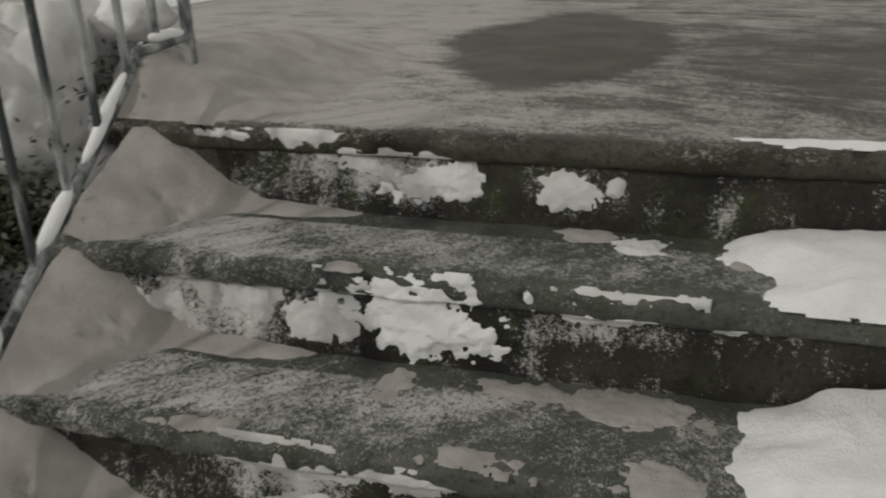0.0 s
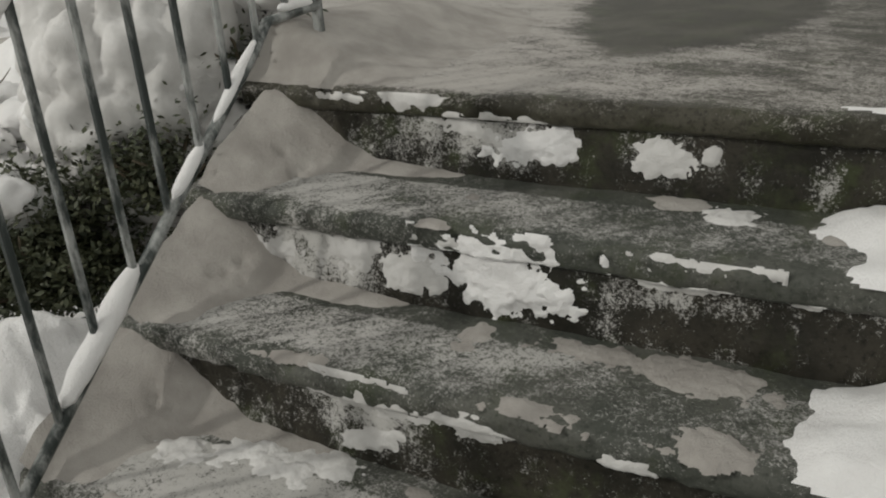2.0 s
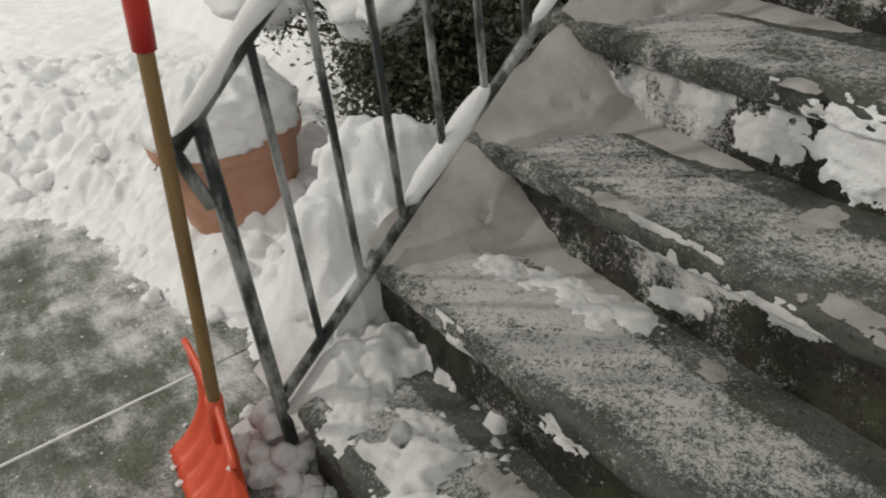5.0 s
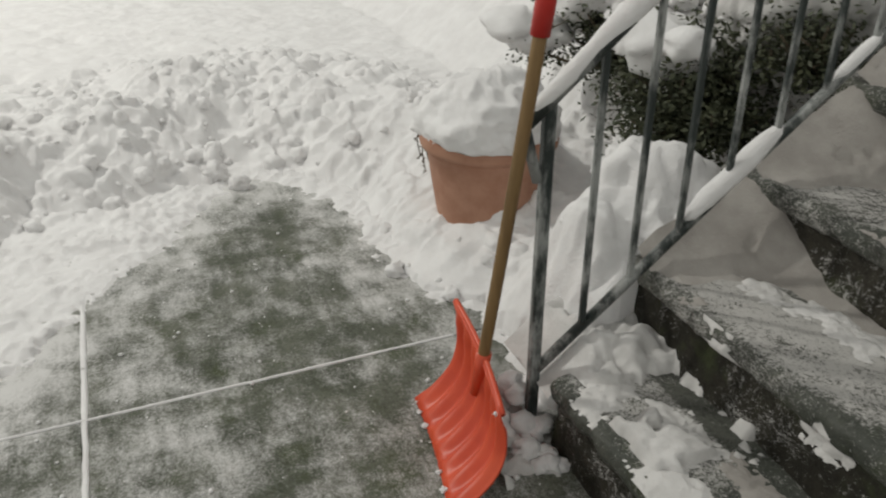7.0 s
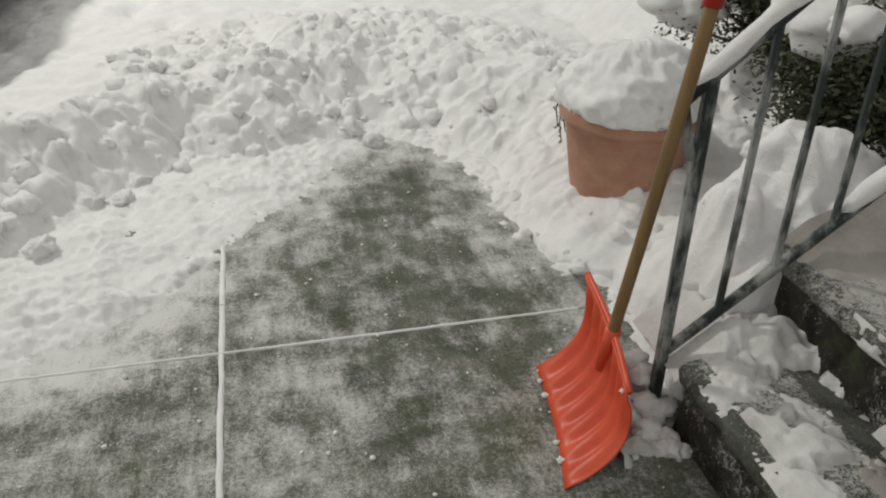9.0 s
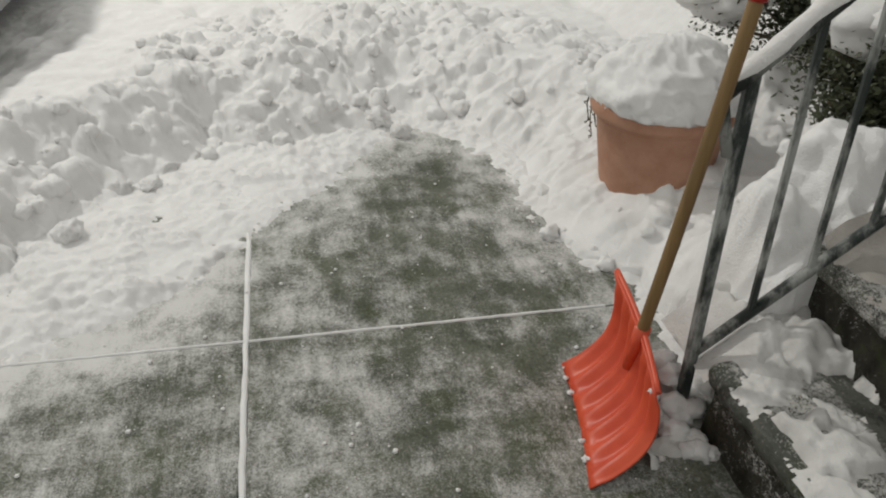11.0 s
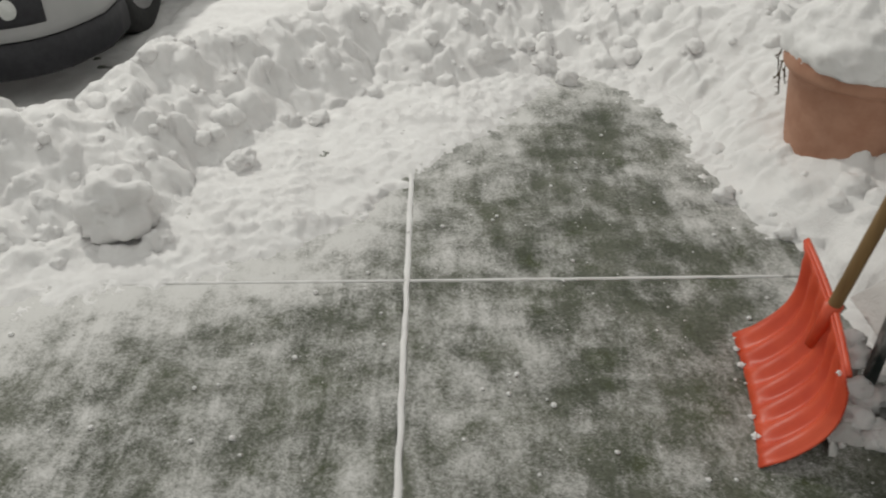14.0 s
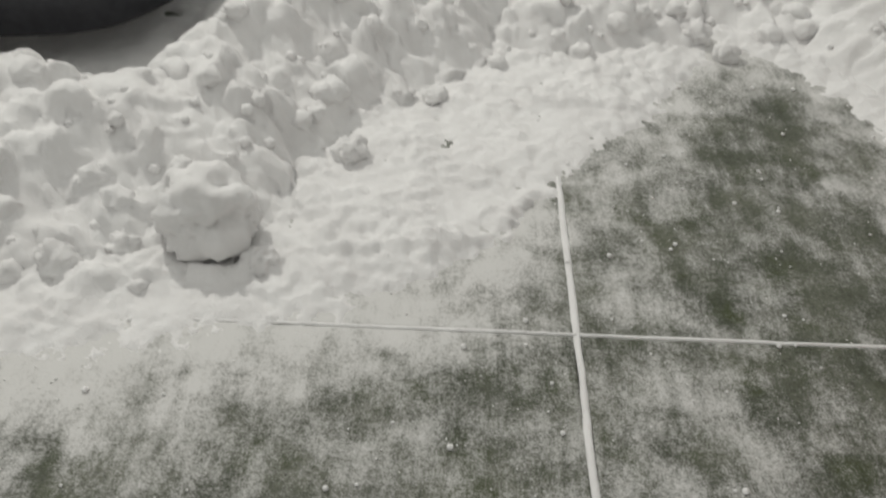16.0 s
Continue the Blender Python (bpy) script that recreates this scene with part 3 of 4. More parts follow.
RISER_PATCHES = (  # step, x from, x to, z from, z to, thickness
    (4, -0.88, -0.73, 0.868, 0.888, 0.010), (4, -0.70, -0.57, 0.862, 0.888, 0.010), (4, -0.56, -0.35, 0.846, 0.868, 0.009),
    (4, -0.60, -0.44, 0.80, 0.848, 0.012), (4, -0.49, -0.28, 0.755, 0.835, 0.018), (4, -0.17, -0.06, 0.765, 0.822, 0.014), (4, -0.035, 0.0, 0.79, 0.822, 0.010),
    (3, -0.88, -0.71, 0.676, 0.698, 0.009), (3, -0.60, -0.46, 0.676, 0.700, 0.010), (3, -0.455, -0.195, 0.572, 0.690, 0.020), (3, -0.95, -0.80, 0.57, 0.65, 0.010),
    (3, -0.76, -0.63, 0.59, 0.66, 0.010), (3, -0.60, -0.46, 0.58, 0.64, 0.012), (3, -0.06, 0.10, 0.692, 0.716, 0.012), (3, -0.09, 0.06, 0.650, 0.674, 0.010), (3, 0.15, 0.205, 0.652, 0.668, 0.008),
    (2, -0.62, -0.42, 0.470, 0.525, 0.012), (2, -0.40, -0.23, 0.465, 0.510, 0.012), (2, -0.56, -0.43, 0.386, 0.430, 0.014), (2, -0.09, 0.0, 0.478, 0.515, 0.012),
    (1, -0.78, -0.70, 0.30, 0.345, 0.014), (1, -0.52, -0.38, 0.27, 0.32, 0.012),
)
for i, (k, x0, x1, z0, z1, t) in enumerate(RISER_PATCHES):
    patch(x0, x1, z0, z1, "y", k, t, 200 + 3 * i, "snow patches on the risers", None if t > 0.015 else THIN_AND_SHADED_SNOW)
TREAD_PATCHES = (  # step, x from, x to, y from, y to, thickness
    (3, -0.50, -0.455, 1.335, 1.37, 0.012), (3, -0.475, -0.443, 1.475, 1.51, 0.014), (3, 0.0, 0.08, 1.50, 1.59, 0.016), (3, 0.19, 0.22, 1.47, 1.55, 0.014), (3, -0.12, -0.03, 1.55, 1.60, 0.012),
    (2, -0.38, -0.33, 1.225, 1.31, 0.010), (2, -0.22, -0.05, 1.25, 1.31, 0.010), (2, -0.69, -0.57, 1.065, 1.10, 0.012), (2, -0.06, 0.14, 1.23, 1.31, 0.014), (2, -0.25, -0.12, 1.066, 1.12, 0.014), (2, 0.02, 0.14, 1.066, 1.13, 0.014),
    (0, -0.80, -0.62, 0.60, 0.70, 0.016), (0, -0.62, -0.45, 0.53, 0.60, 0.016), (0, -0.55, -0.36, 0.66, 0.72, 0.014), (0, -0.92, -0.80, 0.55, 0.68, 0.020), (0, -0.40, -0.25, 0.55, 0.60, 0.014),
    (1, -0.79, -0.60, 0.96, 1.06, 0.020), (1, -0.90, -0.78, 0.92, 1.03, 0.020), (1, -0.66, -0.48, 1.00, 1.07, 0.016), (1, -0.38, -0.32, 0.985, 1.03, 0.012), (1, -0.88, -0.82, 0.785, 0.83, 0.014),
)
for i, (k, x0, x1, y0, y1, t) in enumerate(TREAD_PATCHES):
    patch(x0, x1, y0, y1, "z", k, t, 400 + 3 * i, "snow patches on the treads", THIN_AND_SHADED_SNOW if t > 0.015 else SHADED_SNOW)



def drift(k, seed):
    """Wind-blown snow in the corner between riser k, the tread below it and the railing, sloping down to a slanting edge."""
    foot, top, front = NOSE[k] + 0.02, RISE * k, NOSE[k - 1] + 0.012
    X, Y = np.meshgrid(np.arange(-1.06, -0.30, 0.010), np.arange(front, foot + 0.02, 0.010))
    s = (Y - front) - 1.18 * (X + 1.0) + 0.05 * (fbm(X, Y, 0.12, seed + 9) - 0.5)
    h = 0.52 * np.clip(s, 0, 1) ** 1.15 + 0.02 * (1 - ramp(X, -1.05, -0.85)) * ramp(Y, front, front + 0.05)
    h = np.minimum(h, 0.150) + 0.022 * np.exp(-(np.clip(foot - Y, 0, 1) / 0.05) ** 2) * (1 - ramp(X, -0.75, -0.45))
    h = h + (0.016 * (fbm(X, Y, 0.09, seed) - 0.5) + 0.005 * (fbm(X, Y, 0.03, seed) - 0.5)) * ramp(h, 0.0, 0.03) - 0.003
    for i in range(4):
        px, py = -0.98 + 0.09 * random.random(), foot - 0.03 - 0.12 * random.random()
        h = h - 0.02 * np.exp(-((X - px) ** 2 + (Y - py) ** 2) / 0.010 ** 2)
    keep = h > 0.001
    # the drift's grey is corner shade held in its material
    sheet("snow_drift", X, Y, top + np.where(keep, h, -0.004), keep, SHADED_SNOW, "smooth snow drifted into the corner of a step, shade painted in its grey", "snow drift")


for k in (2, 3, 4):
    drift(k, 80 + k)
X4, Y4 = np.meshgrid(np.arange(-1.15, 0.1, 0.0125), np.arange(1.625, 3.2, 0.0125))
h4 = 0.13 * np.exp(-(np.clip(X4 + 1.08, 0, 9) / 0.24) ** 2) * ramp(Y4, 1.60, 1.74) * (1 - ramp(Y4, 2.2, 3.1)) + 0.02 * (fbm(X4, Y4, 0.12, 181) - 0.5) + 0.005 * (fbm(X4, Y4, 0.03, 182) - 0.5) - 0.012
k4 = h4 > -0.003
# grey here again stands for shade, not for another snow
sheet("snow_drift", X4, Y4, 0.90 + h4, k4, SHADED_SNOW, "low snow drifted round the end of the railing, shade painted in its grey", "snow drift")


def pile(x0, x1, y0, y1, z, height, seed, edge=0.12):
    """Thick shovelled snow on a tread, with a soft ragged edge on its open sides."""
    X, Y = np.meshgrid(np.arange(x0 - 0.15, x1, 0.0125), np.arange(y0 - 0.03, y1 + 0.03, 0.0125))
    e = ramp(X + 0.16 * (fbm(X, Y, 0.14, seed) - 0.5), x0, x0 + edge) * ramp(Y + 0.04 * (fbm(X, Y, 0.05, seed) - 0.5), y0 - 0.015, y0 + 0.035)
    h = height * e * (0.6 + 0.7 * fbm(X, Y, 0.2, seed + 2)) + 0.014 * (fbm(X, Y, 0.05, seed + 5) - 0.5) * e - 0.004
    keep = h > 0.001
    sheet("snow_pile", X, Y, z + np.where(keep, h, -0.003), keep, SNOW, "thick white snow heaped on a concrete step", "snow pile")


pile(0.20, 2.3, NOSE[2], NOSE[3] - 0.02, 0.54, 0.055, 101, 0.14)
pile(0.20, 2.3, NOSE[3], NOSE[4] - 0.02, 0.72, 0.05, 103, 0.16)
pile(0.33, 2.3, NOSE[1], NOSE[2] - 0.02, 0.36, 0.06, 105)
pile(0.05, 2.3, NOSE[4] + 0.02, NOSE[4] + 0.045, 0.90, 0.012, 107, 0.3)

# trodden snow between the railing's post and the lowest step
X3, Y3 = np.meshgrid(np.arange(-1.16, -0.25, 0.008), np.arange(0.36, 0.80, 0.008))
level = np.where((Y3 > NOSE[0] - 0.02) & (X3 > -0.93), 0.18, 0.0)
reach = 1 - ramp(X3 + 0.24 * (fbm(X3, Y3, 0.09, 111) - 0.5), -0.93, -0.70)
fill = 0.215 * ramp(Y3 + 0.10 * (fbm(X3, Y3, 0.09, 113) - 0.5), 0.40, 0.55) * reach + reach * 0.05 * (fbm(X3, Y3, 0.08, 115) - 0.48)
fill = fill + reach * (0.030 * knobs(X3, Y3, 0.055, 121) + 0.016 * knobs(X3, Y3, 0.026, 122)) - 0.012
fill = np.where(Y3 < NOSE[0] - 0.01, np.minimum(fill, 0.03) + reach * (0.05 * knobs(X3, Y3, 0.07, 124) + 0.02 * knobs(X3, Y3, 0.03, 125)) * ramp(fbm(X3, Y3, 0.09, 126), 0.35, 0.6) - 0.012, fill)
fill = fill * np.where(Y3 < NOSE[0] - 0.01, 1 - ramp(X3 + 0.16 * (fbm(X3, Y3, 0.05, 120) - 0.5), -1.04, -0.80), 1.0) * ramp(Y3 + 0.08 * (fbm(X3, Y3, 0.06, 123) - 0.5), 0.37, 0.45)
loose = 0.03 * ramp(fbm(X3, Y3, 0.08, 117) + 0.22 * (fbm(X3, Y3, 0.022, 118) - 0.5), 0.56, 0.70) * (1 - ramp(X3, -0.55, -0.30))
rim = (np.abs(X3 + 0.93) < 0.022) | (np.abs(Y3 - NOSE[0]) < 0.035)
loose = np.where(rim, 0.0, loose)
fill = np.minimum(fill, 0.225 + 0.815 * (Y3 - 0.616))
h3 = np.maximum(fill, level + loose * (0.6 + 0.6 * fbm(X3, Y3, 0.03, 119)) - 0.002)
k3 = h3 > level + 0.002
sheet("trodden_snow", X3, Y3, np.where(k3, h3, level - 0.006), k3, THIN_AND_SHADED_SNOW, "trodden patchy snow at the foot of the railing", jump=0.045)

# ---- railing ----
railing = tagged(new("railing"), "black iron stair railing with frosted square balusters", "railing")


def low_z(y):
    return 0.255 + 0.815 * (y - 0.616) if y < 1.545 else 1.012 + 0.05 * min(1, (y - 1.545) / 0.06)


def high_z(y):
    return 0.885 + 0.86 * (y - 0.63)


part("post", bar((RAIL_X, 0.50, 0.0), (RAIL_X, 0.50, 0.80), 0.020, 0.026), IRON, railing, "", False)
part("post", bar((RAIL_X, 1.775, 0.9), (RAIL_X, 1.775, 1.87), 0.020, 0.026), IRON, railing, "", False)
y = 0.616
while y < 1.72:
    part("baluster", bar((RAIL_X, y, low_z(y) - 0.005), (RAIL_X, y, high_z(y) + 0.012), 0.0145, 0.0145), IRON, railing, "", False)
    y += 0.1152
part("bottom_rail", tube([(RAIL_X, 0.505, low_z(0.505)), (RAIL_X, 1.52, low_z(1.52)), (RAIL_X, 1.58, 1.05), (RAIL_X, 1.775, 1.06)], 0.014, 8, 0.8), IRON, railing)
part("handrail", tube([(RAIL_X, 0.452, high_z(0.452) + 0.02), (RAIL_X, 1.775, high_z(1.775) + 0.02)], 0.018, 14, 0.8), IRON, railing)
part("scroll_brace", tube([(RAIL_X, 0.456, 0.765), (RAIL_X, 0.452, 0.735), (RAIL_X, 0.464, 0.69), (RAIL_X, 0.482, 0.63)], 0.012, 8), IRON, railing, "dark bent iron brace")


def rail_snow(y0, y1, zf, r, lift, seed, name, label):
    """A lumpy sausage of snow along a rail."""
    n = max(6, int((y1 - y0) / 0.012))
    pts, rad = [], []
    for i in range(n + 1):
        t = i / n
        y = y0 + (y1 - y0) * t
        end = math.sin(math.pi * min(max(t, 0.0), 1.0)) ** 0.28 if 0 < t < 1 else 0.15
        pts.append((RAIL_X + 0.006 * noise.noise((y * 9, seed, 0)), y, zf(y) + lift + 0.004 * noise.noise((y * 14, seed, 3))))
        rad.append(r * end * (1 + 0.20 * noise.noise((y * 11, seed, 7)) + 0.10 * noise.noise((y * 40, seed, 9))))
    return tagged(part(name, tube(pts, rad, 14, 0.95), SNOW), label, "snow")


rail_snow(0.455, 1.77, high_z, 0.028, 0.032, 2, "handrail_snow", "roll of white snow lying along the handrail")
rail_snow(0.86, 1.09, low_z, 0.025, 0.020, 6, "rail_snow", "clump of white snow on the bottom rail")
rail_snow(1.21, 1.32, low_z, 0.015, 0.014, 7, "rail_snow", "clump of white snow on the bottom rail")
rail_snow(1.36, 1.54, low_z, 0.013, 0.012, 8, "rail_snow", "thin clump of snow on the bottom rail")
rail_snow(1.62, 1.76, low_z, 0.014, 0.010, 9, "rail_snow", "thin clump of snow on the bottom rail")

# ---- snow shovel ----
shovel = tagged(new("snow_shovel"), "orange-red ribbed snow shovel with wooden handle leaning on the railing", "shovel")


def blade_mesh():
    """A curved, corrugated scoop with a folded top edge; corners at its cutting edge and its top."""
    low_l, low_r = Vector((-1.195, 0.285, 0.002)), Vector((-0.806, 0.216, 0.002))
    top_l, top_r = Vector((-1.202, 0.391, 0.257)), Vector((-0.845, 0.343, 0.203))
    nu, nv = 73, 17
    bm = bmesh.new()
    rows = []
    back = Vector((0.16, 0.93, -0.32)).normalized()
    for j in range(nv):
        t = j / (nv - 1)
        row = []
        for i in range(nu):
            s = i / (nu - 1)
            p = low_l.lerp(low_r, s).lerp(top_l.lerp(top_r, s), t)
            bow = 0.050 * math.sin(math.pi * t) + 0.012 * math.sin(math.pi * s)
            rib = 0.0085 * math.cos(2 * math.pi * 7 * s) * ramp(np.array(t), 0.0, 0.15) * (1 - ramp(np.array(t), 0.86, 0.97))
            wear = Vector((0, 0, 0.006 * noise.noise((s * 22, 1, 2)))) if j == 0 else Vector((0, 0, 0))
            row.append(bm.verts.new(p + back * (bow + float(rib)) + wear))
        rows.append(row)
    for a, b in zip(rows, rows[1:]):
        for i in range(nu - 1):
            bm.faces.new((a[i], a[i + 1], b[i + 1], b[i]))
    bmesh.ops.recalc_face_normals(bm, faces=bm.faces)
    bmesh.ops.solidify(bm, geom=list(bm.faces), thickness=0.004)
    return bm


blade = part("blade", blade_mesh(), BLADE, shovel, "orange-red corrugated plastic blade with a worn edge")
part("blade_rim", tube([Vector((-1.202, 0.391, 0.257)).lerp(Vector((-0.845, 0.343, 0.203)), t) + Vector((0, 0.004 + 0.012 * math.sin(math.pi * t), 0.0)) for t in np.linspace(0, 1, 14)], 0.0065, 8), BLADE, blade)
neck, grip_low = Vector((-1.012, 0.379, 0.222)), Vector((-0.949, 0.442, 0.93))
axis = (grip_low - neck).normalized()
part("socket", tube([neck - axis * 0.10 + Vector((0, -0.004, 0)), neck - axis * 0.03, neck + axis * 0.015], [0.012, 0.017, 0.018], 14), BLADE, shovel, "red plastic socket")
part("handle", tube([neck - axis * 0.05 + (grip_low + axis * 0.05 - neck + axis * 0.05) * t + Vector((0.004 * math.sin(3.1 * t), 0, 0)) for t in np.linspace(0, 1, 12)], 0.0132, 14), HANDLE, shovel, "worn wooden handle")
side = axis.cross(Vector((0.25, 1, 0))).normalized()
grip = part("grip", tube([grip_low, grip_low + axis * 0.09, grip_low + axis * 0.11], [0.018, 0.0185, 0.016], 14), GRIP, shovel, "red plastic D grip")
loop = [grip_low + axis * (0.09 + 0.065 * (1 - math.cos(a))) + side * (0.058 * math.sin(a)) for a in np.linspace(0, 2 * math.pi, 22)]
part("grip_loop", tube(loop, 0.0115, 10), GRIP, grip)
for i, (s, t) in enumerate(((0.05, 0.02), (0.14, 0.015), (0.27, 0.015), (0.41, 0.01), (0.66, 0.015), (0.80, 0.02), (0.52, 0.80), (0.93, 0.93))):
    p = Vector((-1.195, 0.285, 0.002)).lerp(Vector((-0.806, 0.216, 0.002)), s).lerp(Vector((-1.202, 0.391, 0.257)).lerp(Vector((-0.845, 0.343, 0.203)), s), t)
    p += Vector((0.16, 0.93, -0.32)).normalized() * (0.05 * math.sin(math.pi * t) + 0.012 * math.sin(math.pi * s) - 0.008)
    tagged(part("snow_crumb", moved(lump(0.003 + 0.0025 * (i % 3), 30 + i, 0.5, 3, 0.9), Matrix.Translation(p)), SNOW), "crumb of snow stuck to the shovel blade", "snow", "snow crumbs on the shovel")

# ---- terracotta pot ----
POT = Vector((-1.885, 0.795, 0.022))
pot = tagged(new("flower_pot"), "large terracotta flower pot half buried and heaped with snow", "flower pot")
pot.matrix_world = Matrix.Translation(POT)


def lathe(profile, sides=56):
    bm = bmesh.new()
    rings = [[bm.verts.new((r * math.cos(a), r * math.sin(a), z)) for a in (2 * math.pi * k / sides for k in range(sides))] for r, z in profile]
    for a, b in zip(rings, rings[1:]):
        for k in range(sides):
            bm.faces.new((a[k], a[(k + 1) % sides], b[(k + 1) % sides], b[k]))
    bm.faces.new(rings[0][::-1])
    bm.faces.new(rings[-1])
    bmesh.ops.recalc_face_normals(bm, faces=bm.faces)
    return bm


part("pot_body", lathe([(0.140, 0.0), (0.150, 0.01), (0.168, 0.12), (0.186, 0.24), (0.196, 0.315), (0.199, 0.318), (0.201, 0.326), (0.200, 0.333), (0.209, 0.336), (0.217, 0.341), (0.220, 0.352), (0.220, 0.378),
                        (0.216, 0.388), (0.205, 0.390), (0.198, 0.384), (0.192, 0.34), (0.15, 0.335)]), TERRACOTTA, pot)
bm = bmesh.new()
bmesh.ops.create_uvsphere(bm, u_segments=96, v_segments=48, radius=1)
for v in bm.verts:
    n = v.co.copy()
    k = 1 + 0.13 * noise.noise(n * 2 + Vector((4, 1, 2))) + 0.09 * noise.noise(n * 5) + 0.05 * noise.noise(n * 11) + 0.025 * noise.noise(n * 26)
    flat = max(n.z, -0.04)
    v.co = Vector((n.x * 0.222 * k, n.y * 0.222 * k, 0.385 + flat * 0.185 * k))
tagged(part("pot_snow", moved(bm, Matrix.Translation(POT)), SNOW), "rough dome of white snow heaped on the flower pot", "snow")

stems = tagged(new("trailing_plant"), "withered trailing stems hanging over the pot's rim", "plant")
for i, (ang, ln) in enumerate(((-2.55, 0.17), (-2.42, 0.20), (-2.2, 0.13), (-2.62, 0.11))):
    out = Vector((math.cos(ang), math.sin(ang), 0))
    pts = [POT + out * (0.20 + 0.035 * math.sin(1.6 * t) + 0.006 * math.sin(9 * t + i)) + Vector((0.012 * math.sin(7 * t + i), 0, 0.395 - ln * t ** 1.4)) for t in np.linspace(0, 1, 14)]
    stem = part("stem", tube(pts, 0.0022, 5), TWIG, stems)
    leaf = bmesh.new()
    for j, p in enumerate(pts[4:]):
        for s in (-1, 1):
            a = Vector((random.uniform(-1, 1), random.uniform(-1, 1), random.uniform(-1, 0.3))).normalized()
            b = a.cross(Vector((0.3, 0.2, 1))).normalized()
            r = 0.007
            leaf.faces.new([leaf.verts.new(p + q) for q in (Vector((0, 0, 0)), a * r + b * r * 0.5, a * r * 2, a * r - b * r * 0.5)])
    part("leaf_tuft", leaf, TWIG, stem, "small withered leaves")

# ---- snowy shrubs behind the railing ----
def shrub(centre, size, leaves, caps, seed, label):
    """Evergreen shrub: branching stems, many small leaves, clumps of snow caught on top."""
    rnd = random.Random(seed)
    root = tagged(new("shrub"), label, "shrub")
    c = Vector(centre)
    tips = []
    for i in range(16):
        a, e = rnd.uniform(0, 6.28), rnd.uniform(0.25, 1.35)
        d = Vector((math.cos(a) * math.cos(e) * size[0], math.sin(a) * math.cos(e) * size[1], math.sin(e) * size[2]))
        pts = [c + d * t + Vector((0, 0, -0.06 * t * (1 - t))) + Vector((rnd.uniform(-1, 1), rnd.uniform(-1, 1), 0)) * 0.02 * t for t in np.linspace(0, 1, 6)]
        part("branch", tube(pts, [0.010 * (1 - 0.7 * t) for t in np.linspace(0, 1, 6)], 6), TWIG, root)
        tips.append(pts)
    verts, faces = [], []
    for i in range(leaves):
        pts = rnd.choice(tips)
        p = pts[rnd.randrange(1, 6)] + Vector((rnd.gauss(0, 1), rnd.gauss(0, 1), rnd.gauss(0, 0.7))) * 0.05
        a = Vector((rnd.uniform(-1, 1), rnd.uniform(-1, 1), rnd.uniform(-0.7, 0.7))).normalized()
        b = a.cross(Vector((rnd.uniform(-1, 1), rnd.uniform(-1, 1), 1.0))).normalized()
        r = rnd.uniform(0.006, 0.013)
        o = len(verts)
        verts += [p - a * r, p + b * r * 0.55, p + a * r * 1.2, p - b * r * 0.55]
        faces.append((o, o + 1, o + 2, o + 3))
    me = bpy.data.meshes.new("foliage")
    me.from_pydata([tuple(v) for v in verts], [], faces)
    me.materials.append(LEAF)
    ob = new("foliage", me)
    ob.parent = root
    for i in range(caps):
        pts = rnd.choice(tips)
        p = pts[rnd.randrange(3, 6)] + Vector((rnd.gauss(0, 0.05) - 0.05, rnd.gauss(0, 0.05), rnd.uniform(0.05, 0.12)))
        part("snow_cap", moved(lump(rnd.uniform(0.045, 0.13), seed + i, 0.62, 3, 0.4), Matrix.Translation(p)), SNOW, root, "white snow caught on the twigs")


shrub((-1.46, 1.26, 0.46), (0.20, 0.26, 0.30), 15000, 8, 3, "dark evergreen shrub bowed under clumps of snow")
shrub((-1.66, 1.42, 0.52), (0.30, 0.30, 0.26), 5500, 34, 7, "dark evergreen shrub bowed under clumps of snow")
shrub((-1.27, 1.46, 0.66), (0.13, 0.20, 0.20), 3500, 3, 9, "small evergreen shrub nearly smothered in snow")
shrub((-1.22, 1.74, 0.88), (0.09, 0.20, 0.18), 900, 1, 13, "small evergreen shrub nearly smothered in snow")
shrub((-2.15, 1.45, 0.45), (0.32, 0.34, 0.28), 7000, 22, 11, "low evergreen shrub almost buried in snow")

heap = bmesh.new()
bmesh.ops.create_icosphere(heap, subdivisions=6, radius=1)
co = np.array([v.co[:] for v in heap.verts])
ang, up = np.arctan2(co[:, 1], co[:, 0]), co[:, 2]
k = 1 + 0.34 * (fbm(ang * 0.9, up * 2.2, 0.8, 211) - 0.5) + 0.30 * (knobs(ang * 0.30, up * 0.46, 0.13, 212) - 0.4) + 0.12 * (knobs(ang * 0.30, up * 0.46, 0.06, 213) - 0.4) + 0.05 * (fbm(ang, up, 0.06, 214) - 0.5)
k = np.where(np.abs(ang) > 2.9, 1 + (k - 1) * (np.pi - np.abs(ang)) / 0.2416, k)
k = 1 + (k - 1) * np.clip(4 * (1 - np.abs(up)), 0, 1)
for v, f in zip(heap.verts, k.tolist()):
    v.co = Vector((-1.47 + 0.29 * v.co.x * f, 1.68 + 0.34 * v.co.y * f, 0.78 + 0.44 * v.co.z * f))
# duller snow colour paints the mound's shaded side; its snow is deep
tagged(part("snow_mound", heap, THIN_AND_SHADED_SNOW), "tall lumpy mound of snow burying a shrub beside the railing, shade painted in its grey", "snow mound")

